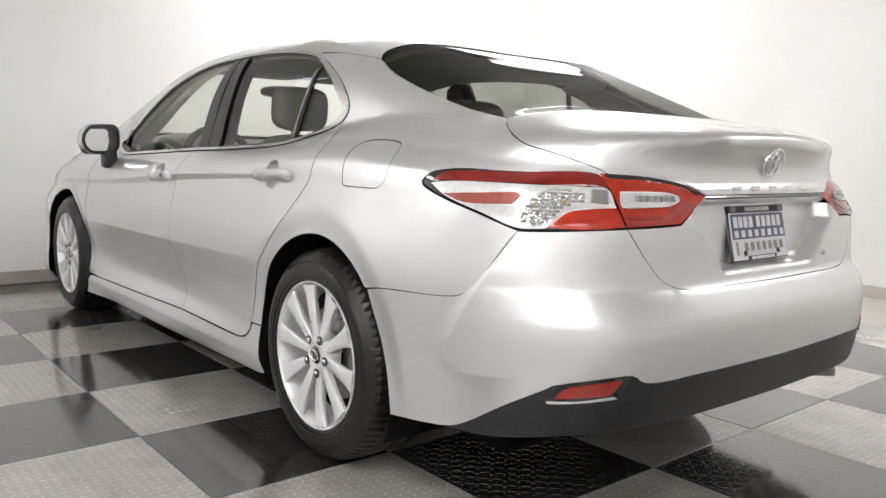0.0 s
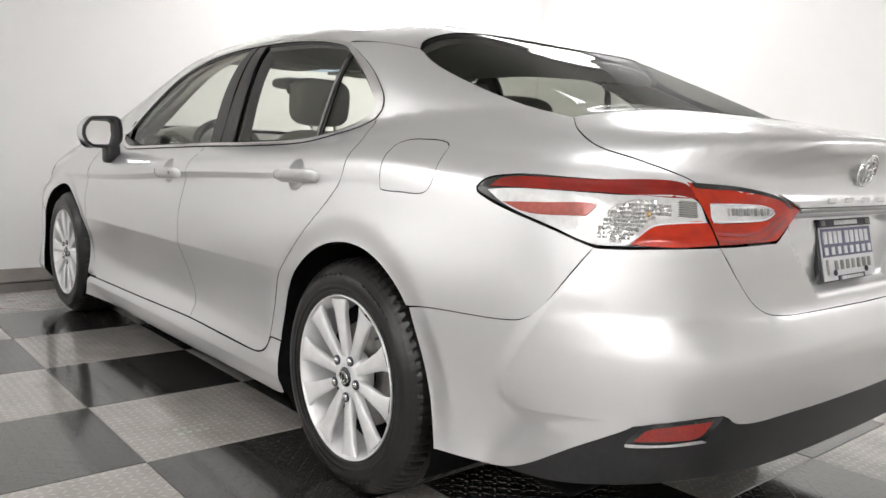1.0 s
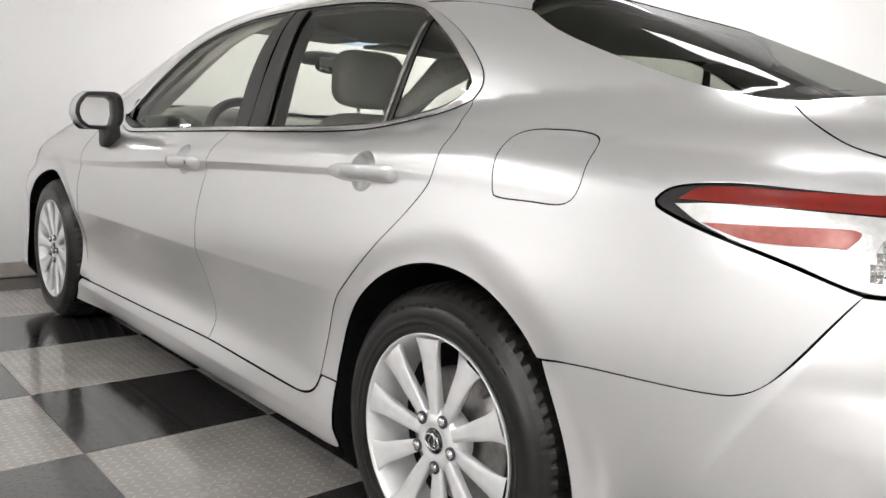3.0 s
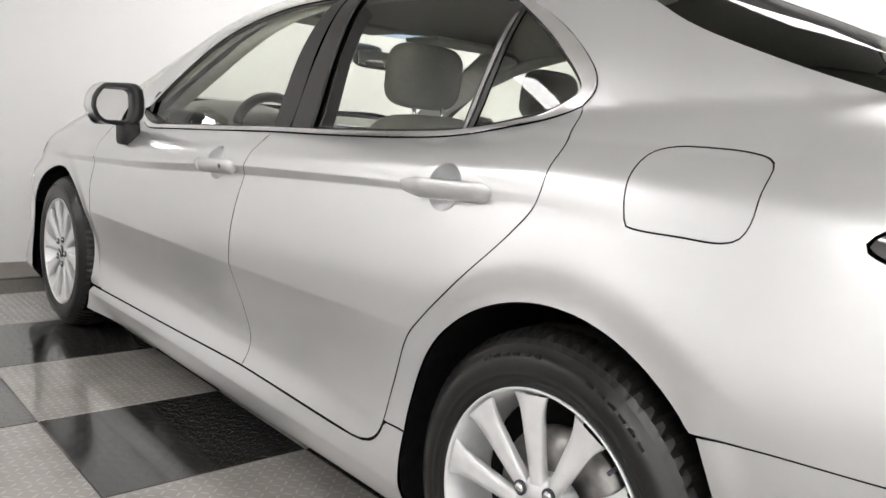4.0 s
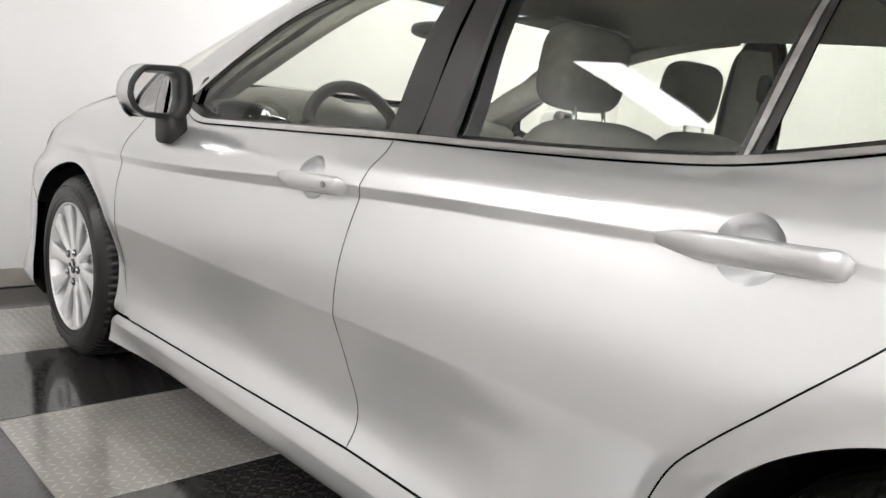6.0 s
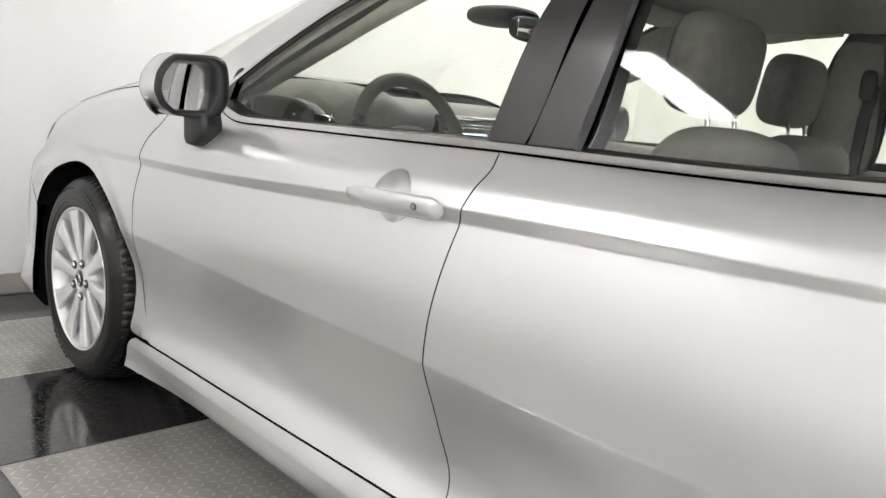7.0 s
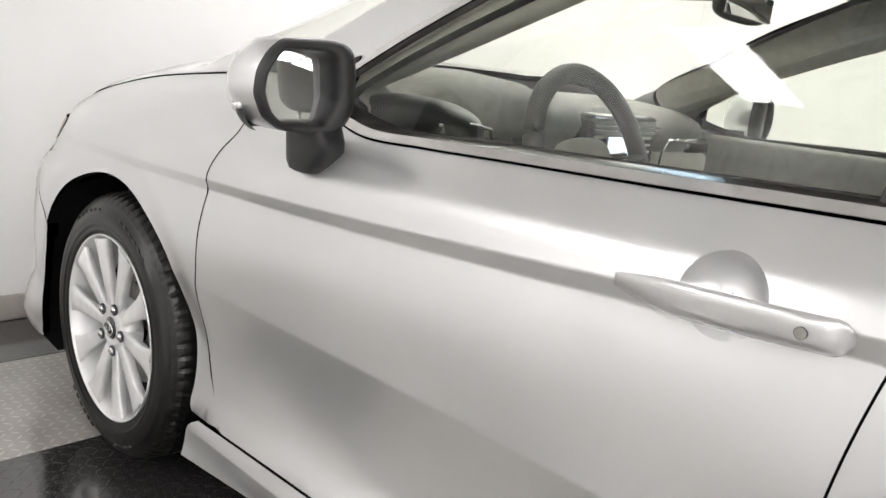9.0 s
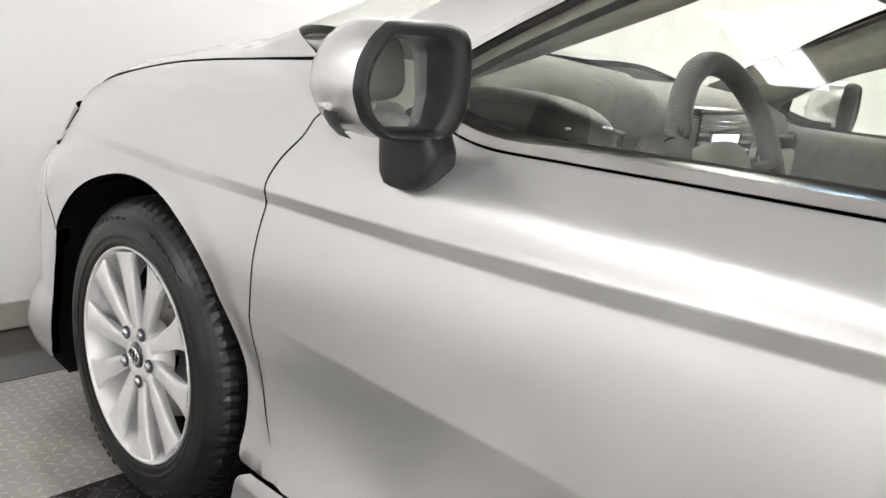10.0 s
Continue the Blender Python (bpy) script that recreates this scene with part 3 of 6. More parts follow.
# shared lines of the body side: (y, z)
SPLIT = [(1.156, 0.286), (1.153, 0.32), (1.159, 0.374), (1.187, 0.463), (1.201, 0.578), (1.201, 0.617), (1.188, 0.744), (1.171, 0.837), (1.165, 0.86), (1.154, 0.892), (1.147, 0.926), (1.172, 0.958)]
FRONT_SEAM = [(2.285, 0.988), (2.325, 0.950), (2.358, 0.915), (2.356, 0.885), (2.383, 0.838), (2.400, 0.80), (2.398, 0.774), (2.402, 0.715), (2.405, 0.607), (2.406, 0.494), (2.388, 0.393), (2.322, 0.272)]
REAR_SEAM = [(0.128, 1.068), (0.112, 1.024), (0.091, 0.986), (0.089, 0.960), (0.099, 0.887), (0.139, 0.83), (0.259, 0.707), (0.34, 0.626), (0.391, 0.565), (0.441, 0.449), (0.467, 0.356)]
DOOR_CORNER = [(0.467, 0.356), (0.478, 0.325), (0.497, 0.306), (0.53, 0.293), (0.574, 0.287)]
BELT = [(0.128, 1.068), (0.185, 1.044), (0.294, 1.017), (0.43, 0.992), (0.595, 0.978), (0.875, 0.966), (1.172, 0.958), (1.531, 0.943), (1.738, 0.935), (1.887, 0.929), (2.02, 0.926), (2.119, 0.942), (2.20, 0.965), (2.25, 0.988)]
WINDOW_TOP = [(2.25, 0.988), (2.03, 1.122), (1.74, 1.266), (1.45, 1.342), (1.10, 1.365), (0.733, 1.358), (0.444, 1.322), (0.36, 1.293), (0.226, 1.224), (0.146, 1.162), (0.114, 1.124), (0.109, 1.096), (0.128, 1.068)]

# ---- room ----
def room():
    def slab(name, bm, mat, label, category):
        o = part(name, bm, mat, None, label, smooth=False)
        return tagged(o, label, category, kind="structure")
    x0, x1, y0, y1, h = ROOM_X0, ROOM_X1, ROOM_Y0, ROOM_Y1, ROOM_H
    slab("wall_front", boxes((x0 - 0.2, x1 + 0.2, y1, y1 + 0.2, 0, h)), WALL, "plain white painted wall ahead of the car", "wall")
    slab("wall_back", boxes((x0 - 0.2, x1 + 0.2, y0 - 0.2, y0, 0, h)), WALL, "plain white painted wall behind the car", "wall")
    slab("wall_left", boxes((x0 - 0.2, x0, y0, y1, 0, h)), WALL, "plain white painted wall on the driver's side", "wall")
    slab("wall_right", boxes((x1, x1 + 0.2, y0, y1, 0, h)), WALL, "plain white painted wall on the passenger's side", "wall")
    slab("ceiling", boxes((x0 - 0.2, x1 + 0.2, y0 - 0.2, y1 + 0.2, h, h + 0.2)), CEILING, "plain white ceiling over the photo bay", "ceiling")
    slab("baseboard", boxes((x0, x1, y1 - 0.015, y1, 0.003, 0.092), bevel=0.004), SKIRTING, "dark grey skirting along the white wall", "skirting")
    slab("baseboard", boxes((x1 - 0.015, x1, y0, y1 - 0.015, 0.003, 0.092), bevel=0.004), BORDER, "pale beige skirting along the white wall", "skirting")
    slab("baseboard", boxes((x0, x0 + 0.015, y0, y1 - 0.015, 0.003, 0.11)), SKIRTING, "dark grey skirting along the white wall", "skirting")
    slab("baseboard", boxes((x0 + 0.015, x1 - 0.015, y0, y0 + 0.015, 0.003, 0.11)), SKIRTING, "dark grey skirting along the white wall", "skirting")


room()
floor = tagged(part("floor", boxes((ROOM_X0 - 0.2, ROOM_X1 + 0.2, ROOM_Y0 - 0.2, ROOM_Y1 + 0.2, -0.12, -0.010)), TILE_DARK, None, smooth=False),
               "dark and pale grey tread-plate tiles laid in a checkerboard", "floor", kind="structure")


def ceiling_lights():
    first = thing("ceiling_light", "long white twin-panel light under the ceiling", "ceiling light", group="ceiling lights")
    part("housing", boxes((-0.80, 0.80, -0.235, 0.235, 0.0, 0.05), bevel=0.008), PLATE_WHITE, first)
    for x in (-0.40, 0.40):
        for y in (-0.108, 0.108):
            part("panel", boxes((x - 0.375, x + 0.375, y - 0.092, y + 0.092, -0.02, -0.002), bevel=0.006), TUBE, first, "glowing white diffuser")
    # lights at x -4.28, 3.02, 1.90 follow reflections; the others are added unseen fill
    rows = [(-4.28, 3.25, 0), (-4.75, -0.40, 90), (-4.75, -2.30, 90), (-4.75, -4.10, 90), (1.30, 3.00, 0), (-2.60, -1.50, 90)]
    rows += [(3.02, 2.68, 0), (1.90, 0.60, 0), (3.05, -2.60, 0), (-2.40, -3.90, 0)]
    for k, (x, y, turn) in enumerate(rows):
        m = pose(x, y, ROOM_H - 0.052, 0, 0, turn)
        if k == 0:
            first.matrix_basis = m
        else:
            copy_thing(first, m)


ceiling_lights()

# ---- the car ----
car = thing("car", "silver four-door sedan standing on checkered floor tiles", "car")


def crease_points(to=None):
    """Close pairs of points along the sharp lines of the body side."""
    out = []
    for k, y0, y1, d in ((2, 0.42, 2.44, 0.003), (3, 0.42, 2.44, 0.003), (6, 0.15, 2.43, 0.004), (9, 0.02, 3.1, 0.003), (10, 0.02, 3.1, 0.003)):
        ys = np.arange(y0, y1, 0.009)
        zs = np.interp(ys, TABLE_Y, SIDE_Z[:, k])
        out += [np.stack([ys, zs + o], 1) for o in (-d, d)]
    pts = np.vstack(out)
    if to:
        w = half_width(pts[:, 0], pts[:, 1])
        pts = np.stack([pts[:, 0], 0.8 * np.arctan2(pts[:, 1] - 0.75, w)], 1)
    return pts


SIDE_LINES, SECTION_LINES = crease_points(), crease_points(True)
FRONT_CUP, REAR_CUP = (1.342, 0.855), (0.345, 0.889)


def cup_loop(cy, cz, ry=0.050, rz=0.049):
    return np.array([(cy + ry * math.cos(a), cz + rz * math.sin(a)) for a in (2 * math.pi * i / 40 for i in range(40))])


# outline of the fuel flap
FUEL_FLAP = chain([sec(0.858, -0.092, 0.885), sec(0.845, -0.082, 0.923), sec(0.813, -0.081, 0.965), sec(0.785, -0.092, 0.990), sec(0.77, -0.123, 1.002), sec(0.765, -0.19, 1.005), sec(0.765, -0.25, 1.003), sec(0.772, -0.285, 0.997), sec(0.779, -0.297, 0.986), sec(0.823, -0.300, 0.949),
                   sec(0.843, -0.300, 0.909), sec(0.851, -0.290, 0.885), sec(0.854, -0.268, 0.874), sec(0.857, -0.19, 0.872), sec(0.858, -0.115, 0.872), sec(0.858, -0.096, 0.876)])


def body_panels():
    # doors
    for mirror in (False, True):
        fd = skin("front_door", [chain(FRONT_SEAM, [(2.30, 0.269), (1.665, 0.275)], SPLIT, BELT[6:]), cup_loop(*FRONT_CUP)], side_surf, PAINT, car, mirror=mirror, extra=SIDE_LINES, hole_gap=0.0)
        rd = skin("rear_door", [chain(list(reversed(SPLIT)), [(1.156, 0.286), (0.8, 0.2865)], list(reversed(DOOR_CORNER)), list(reversed(REAR_SEAM)), BELT[:6]), cup_loop(*REAR_CUP)], side_surf, PAINT, car, mirror=mirror, extra=SIDE_LINES, hole_gap=0.0)
        # sill
        skin("sill", chain([(2.45, 0.165), (2.43, 0.245)], [(2.40, 0.265), (2.30, 0.2655), (1.665, 0.2722)], [(1.156, 0.2832), (0.574, 0.2842)], [(0.53, 0.2885), (0.4940, 0.3022), (0.4745, 0.3225), (0.4625, 0.3515)],
                           [(0.4585, 0.3525), (0.43, 0.3525)], [(0.3978, 0.3525), (0.3985, 0.33), (0.388, 0.24), (0.378, 0.19)], [(0.45, 0.172), (1.2, 0.165)]), side_surf, PAINT, car, res=0.014, gap=0.001, depth=0.03, mirror=mirror, extra=SIDE_LINES)
        # fender
        top = [sec(0.72, 2.45, 0.995), sec(0.727, 2.683, 0.968), sec(0.715, 2.95, 0.93), sec(0.70, 3.15, 0.885), sec(0.72, 3.28, 0.84)]
        lampside = [sec_side(3.235, 0.795), sec_side(3.29, 0.73), sec_side(3.31, 0.70)]
        low = [sec_side(3.28, 0.62), sec_side(3.22, 0.50)]
        skin("front_fender", chain([sec_side(*p) for p in reversed(FRONT_SEAM)], [sec_side(*FRONT_SEAM[0]), sec_side(2.36, 1.0)], top, lampside, low,
                                   [sec_side(*p) for p in arch(1, 20, 187)], [sec_side(2.434, 0.268), sec_side(2.40, 0.266)]), section_surf, PAINT, car, gap=0.0028, depth=0.03, mirror=mirror, extra=SECTION_LINES)
        # quarter panel with the rear pillar
        q = chain([sec_side(*p) for p in reversed(REAR_SEAM)], [sec_side(*p) for p in ((0.128, 1.068), (0.109, 1.096), (0.114, 1.124), (0.146, 1.162), (0.226, 1.224), (0.36, 1.293), (0.41, 1.312))],
                  [sec(0.615, 0.427, 1.318), sec(0.605, 0.25, 1.30)],
                  [sec(0.602, 0.067, 1.275), sec(0.632, -0.035, 1.23), sec(0.648, -0.237, 1.16), sec(0.655, -0.42, 1.115)],
                  [sec(0.653, -0.577, 1.074), sec(0.680, -0.626, 1.040), sec(0.705, -0.70, 1.005), sec(0.690, -0.80, 0.983), sec(0.667, -0.87, 0.962)],
                  [sec(0.648, -0.895, 0.940), sec(0.775, -0.721, 0.942), sec(0.813, -0.551, 0.938), sec(0.829, -0.472, 0.921), sec(0.838, -0.454, 0.898), sec(0.84, -0.493, 0.878), sec(0.825, -0.698, 0.823)],
                  [sec(0.802, -0.782, 0.797), sec(0.852, -0.685, 0.651), sec(0.864, -0.646, 0.626), sec(0.870, -0.60, 0.618), sec(0.899, -0.355, 0.603)],
                  [sec(0.902, -0.285, 0.590)] + [sec_side(*p) for p in arch(0, 138, 2.5)[:-1]], [sec_side(*arch(0, 138, 2.5)[-1]), sec_side(0.43, 0.3545), sec_side(0.455, 0.3545)])
        quarter = skin("quarter_panel", [q] + ([FUEL_FLAP] if not mirror else []), section_surf, PAINT, car, depth=0.03, mirror=mirror, extra=SECTION_LINES)
        if not mirror:
            skin("fuel_flap", FUEL_FLAP, section_surf, PAINT, quarter, "round-cornered fuel filler flap", res=0.012)
    # roof with the windscreen pillars
    left = [sec_side(*p) for p in WINDOW_TOP[:7]] + [sec_side(0.41, 1.312)]
    back = [sec(0.615, 0.427, 1.318), sec(0.605, 0.25, 1.30)]
    tail = [sec(0.602, 0.067, 1.275), sec(0.575, 0.085, 1.295), sec(0.512, 0.075, 1.315), sec(0.35, 0.05, 1.345), (0.035, 0.4 * math.pi)]
    head = [(1.78, 0.4 * math.pi), sec(0.35, 1.74, 1.39), sec(0.50, 1.69, 1.37), sec(0.545, 1.72, 1.345), sec(0.60, 2.0, 1.215), sec(0.66, 2.3, 1.055)]
    foot = [sec(0.70, 2.45, 0.985), sec_side(2.34, 0.965)]
    outline = np.vstack([spline([foot[1]] + left, 0.014)[:-1], spline(left[-1:] + back + tail[:1], 0.014)[:-1], spline(tail, 0.014)[:-1]])
    fore = np.vstack([spline(head, 0.014)[:-1], spline(head[-1:] + foot, 0.014)[:-1]])
    mir = lambda a: (a * (1, -1) + (0, 0.8 * math.pi))[::-1]
    roof_loop = np.vstack([outline, tail[-1:], mir(outline)[:], mir(fore)[:], head[:1], fore[1:]])
    skin("roof", roof_loop, section_surf, PAINT, car, res=0.02, gap=0.0)
    ws = np.vstack([spline(head, 0.014)[:-1], spline(head[-1:] + foot[:1], 0.014), spline([foot[0], sec(0.55, 2.62, 0.99), (2.70, 0.4 * math.pi)], 0.014)[1:]])
    ws_loop = np.vstack([ws[1:], mir(ws)[1:]])
    skin("windscreen", ws_loop, section_surf, SCREEN, car, "clear curved windscreen", res=0.03, gap=0.004, depth=0.004)
    top_edge = spline(head[:3], 0.02)
    band = np.vstack([mir(top_edge)[:-1], top_edge, (top_edge + (0.11, 0))[::-1], (mir(top_edge)[:-1] + (0.11, 0))[::-1]])
    skin("tint_band", band, section_surf, TINT, car, "blue tinted upper band of the windscreen", res=0.03, gap=0.0, depth=0.001, lift=-0.004)
    rg_edge = [sec(0.602, 0.067, 1.275), sec(0.632, -0.035, 1.23), sec(0.648, -0.237, 1.16), sec(0.655, -0.42, 1.115), sec(0.653, -0.577, 1.074)]
    rg = np.vstack([spline(tail[::-1], 0.014)[:-1], spline(rg_edge, 0.014)[:-1], spline([rg_edge[-1], sec(0.55, -0.642, 1.092), sec(0.3, -0.687, 1.098), (-0.70, 0.4 * math.pi)], 0.014)])
    rg_loop = np.vstack([rg[1:], mir(rg)[1:]])
    skin("rear_window", rg_loop, section_surf, REAR_GLASS, car, "dark sloping rear window", res=0.025, gap=0.003, depth=0.005, lift=-0.002)
    # bonnet
    hood_side = [sec(0.70, 2.48, 0.99), sec(0.722, 2.683, 0.970), sec(0.71, 2.95, 0.933), sec(0.69, 3.15, 0.89), sec(0.62, 3.40, 0.83), (3.60, 0.75)]
    hs = np.vstack([spline([(2.72, 0.4 * math.pi), sec(0.5, 2.64, 1.0), hood_side[0]], 0.014)[:-1], spline(hood_side[:-1], 0.014)[:-1], spline([hood_side[-2], sec(0.4, 3.52, 0.83), (3.56, 0.4 * math.pi)], 0.014)])
    skin("hood", np.vstack([hs[1:], mir(hs)[1:]]), section_surf, PAINT, car, "smooth silver bonnet", res=0.02)


body_panels()


def seam_backs():
    """Black ribbons added behind the gaps between the panels, in place of the shade there."""
    def ribbon(pts, surf, mirror, wide=0.014, deep=0.007):
        q = spline(pts, 0.010)
        t = np.gradient(q, axis=0)
        t /= np.maximum(np.linalg.norm(t, axis=1), 1e-9)[:, None]
        side = np.stack([-t[:, 1], t[:, 0]], 1)
        rows = []
        for d in (-wide, 0.0, wide):
            v = q + side * d
            e = 0.002
            p = surf(v)
            n = np.cross(surf(v + (e, 0)) - surf(v - (e, 0)), surf(v + (0, e)) - surf(v - (0, e)))
            n /= np.maximum(np.linalg.norm(n, axis=1), 1e-12)[:, None]
            if np.sum(n * (p - np.array((0, 1.2, 0.75))) * (1, 0.15, 1)) < 0:
                n = -n
            p = p - n * deep
            rows.append([(-a if mirror else a, b, c) for a, b, c in p])
        part("seam_seal", grid_mesh(rows), WELL, car, "black ribbon that stands for shade in the panel gap")
    for m in (False, True):
        for line in (SPLIT, FRONT_SEAM, REAR_SEAM + DOOR_CORNER[1:], [(0.53, 0.2905), (0.60, 0.2845), (0.9, 0.2845), (1.156, 0.2835), (1.665, 0.272), (2.30, 0.267)]):
            ribbon(line, side_surf, m)
        ribbon([sec(0.802, -0.782, 0.796), sec(0.852, -0.685, 0.651), sec(0.864, -0.646, 0.625), sec(0.870, -0.60, 0.617), sec(0.899, -0.355, 0.602), sec(0.902, -0.300, 0.592)], section_surf, m)
        ribbon([sec(0.70, 2.50, 0.99), sec(0.7245, 2.683, 0.969), sec(0.7125, 2.95, 0.9315), sec(0.695, 3.15, 0.8875)], section_surf, m)
        if not m:
            f = FUEL_FLAP
            ribbon(np.vstack([f, f[:2]]), section_surf, m, wide=0.008)


seam_backs()


def tail_panels():
    under_lamp = [(-0.604, -0.951, 0.806), (-0.70, -0.895, 0.802), (-0.771, -0.835, 0.797), (-0.802, -0.782, 0.795)]
    seam = [(-0.802, -0.782, 0.7955), (-0.854, -0.6855, 0.6525), (-0.864, -0.646, 0.6258), (-0.870, -0.60, 0.6178), (-0.899, -0.355, 0.6028), (-0.902, -0.285, 0.5898)]
    wheel = [(-0.902, -0.285, 0.5898), (-0.893, -0.335, 0.472), (-0.882, -0.365, 0.373), (-0.868, -0.378, 0.255)]
    low = [(-0.867, -0.376, 0.246), (-0.862, -0.52, 0.265), (-0.857, -0.64, 0.290), (-0.83, -0.803, 0.384), (-0.786, -0.90, 0.440)]
    edge = [(-0.786, -0.90, 0.442), (-0.70, -0.975, 0.461), (-0.630, -1.018, 0.464), (-0.600, -1.028, 0.446), (-0.404, -1.063, 0.446), (0, -1.07, 0.441)]
    gap = [(0, -1.015, 0.648), (-0.24, -1.01, 0.650), (-0.40, -1.00, 0.652), (-0.448, -1.004, 0.656), (-0.470, -0.995, 0.663), (-0.509, -0.987, 0.684), (-0.56, -0.971, 0.741), (-0.604, -0.951, 0.806)]
    half = np.vstack([spline([rear(*p) for p in g], 0.012)[:-1] for g in (gap, under_lamp, seam, wheel, low, edge)] + [[rear(*edge[-1])]])
    mir = lambda a: (a * (-1, 1) + (0.9 * math.pi, 0))[::-1]
    bumper = skin("rear_bumper", np.vstack([half, mir(half)[1:-1]]), rear_surf, PAINT, car, "silver painted rear bumper", res=0.016, gap=0.0006, depth=0.02,
                  extra=np.vstack([e for o in (-0.004, 0.0, 0.004) for e in (BUMPER_EDGE + (o, -0.4 * o), (BUMPER_EDGE + (o, -0.4 * o)) * (-1, 1) + (0.9 * math.pi, 0))]))
    # black valance
    bottom = [(0, -1.03, 0.325), (-0.43, -1.02, 0.328), (-0.66, -0.95, 0.322), (-0.783, -0.86, 0.305), (-0.839, -0.738, 0.284), (-0.857, -0.60, 0.276)]
    half = np.vstack([spline([rear(*p) for p in g], 0.012)[:-1] for g in (bottom, [(-0.857, -0.60, 0.276)] + low[2:], edge)] + [[rear(*edge[-1])]])
    skin("bumper_valance", np.vstack([half, mir(half)[1:-1]]), rear_surf, BLACK, bumper, "textured black lower bumper trim", res=0.018, lift=-0.002, depth=0.10)
    # lamps
    outer = [rear(*p) for p in ((-0.651, -0.901, 0.936), (-0.777, -0.721, 0.939), (-0.813, -0.551, 0.936), (-0.829, -0.474, 0.920), (-0.837, -0.457, 0.898), (-0.838, -0.495, 0.880), (-0.825, -0.698, 0.825))]
    tip = [rear(*p) for p in ((-0.802, -0.782, 0.799), (-0.771, -0.835, 0.801), (-0.70, -0.895, 0.805))]
    split = [rear(*p) for p in ((-0.604, -0.951, 0.809), (-0.618, -0.932, 0.862), (-0.630, -0.921, 0.894))]
    inner_top = [rear(*p) for p in ((-0.651, -0.901, 0.938), (-0.462, -0.97, 0.923), (-0.391, -0.976, 0.909))]
    inner_bot = [rear(*p) for p in ((-0.319, -0.977, 0.881), (-0.435, -0.984, 0.815))]
    for m in (False, True):
        lamp = skin("tail_lamp", chain(outer, tip, split), rear_surf, GLOSS_BLACK, car, "red and clear tail lamp in a black frame", res=0.014, gap=0.002, depth=0.03, lift=-0.001, mirror=m)
        lid_lamp = skin("lid_lamp", chain(inner_top, inner_bot[:1], inner_bot[1:], [rear(-0.604, -0.951, 0.809), rear(-0.618, -0.932, 0.862), rear(-0.630, -0.921, 0.894)]), rear_surf, LENS_RED, car, "red inner tail lamp on the trunk lid", res=0.014, gap=0.002, depth=0.03, mirror=m)
    # trunk lid
        g1 = [lid(*p) for p in LID_GAP[:-1]]
    g2 = [lid(*LID_GAP[-1]), lid(-0.56, -0.945, 0.934), lid(-0.462, -0.97, 0.926), lid(-0.391, -0.976, 0.912)]
    g3 = [lid(-0.319, -0.977, 0.884), lid(-0.435, -0.984, 0.812)]
    low_line = [tuple(p) for p in rear_surf(np.array([rear(*p) for p in gap]))]
    g4 = [lid(*p) for p in reversed(low_line[4:])]
    g5 = [lid(*p) for p in reversed(low_line[:4])]
    g0 = [lid(*p) for p in GLASS_LOW[:-1]]
    segs = [g0, g1, g2, g3[:1], g3[1:], g4, g5]
    half = np.vstack([spline(list(g) + ([segs[k + 1][0]] if k < 6 else []), 0.012)[:-1] for k, g in enumerate(segs)] + [[g5[-1]]])
    mirx = lambda a: (a * (-1, 1))[::-1]
    skin("trunk_lid", np.vstack([half, mirx(half)[1:-1]]), lid_surf, PAINT, car, "silver trunk lid with a raised lip", res=0.014, gap=0.0009)


tail_panels()




# ---- windows and trim ----
def glass_surf(v):
    return np.stack([-(cabin(v[:, 0], v[:, 1]) - 0.006), v[:, 0], v[:, 1]], 1)


def trim_surf(v):
    return np.stack([-(cabin(v[:, 0], v[:, 1]) + 0.001), v[:, 0], v[:, 1]], 1)


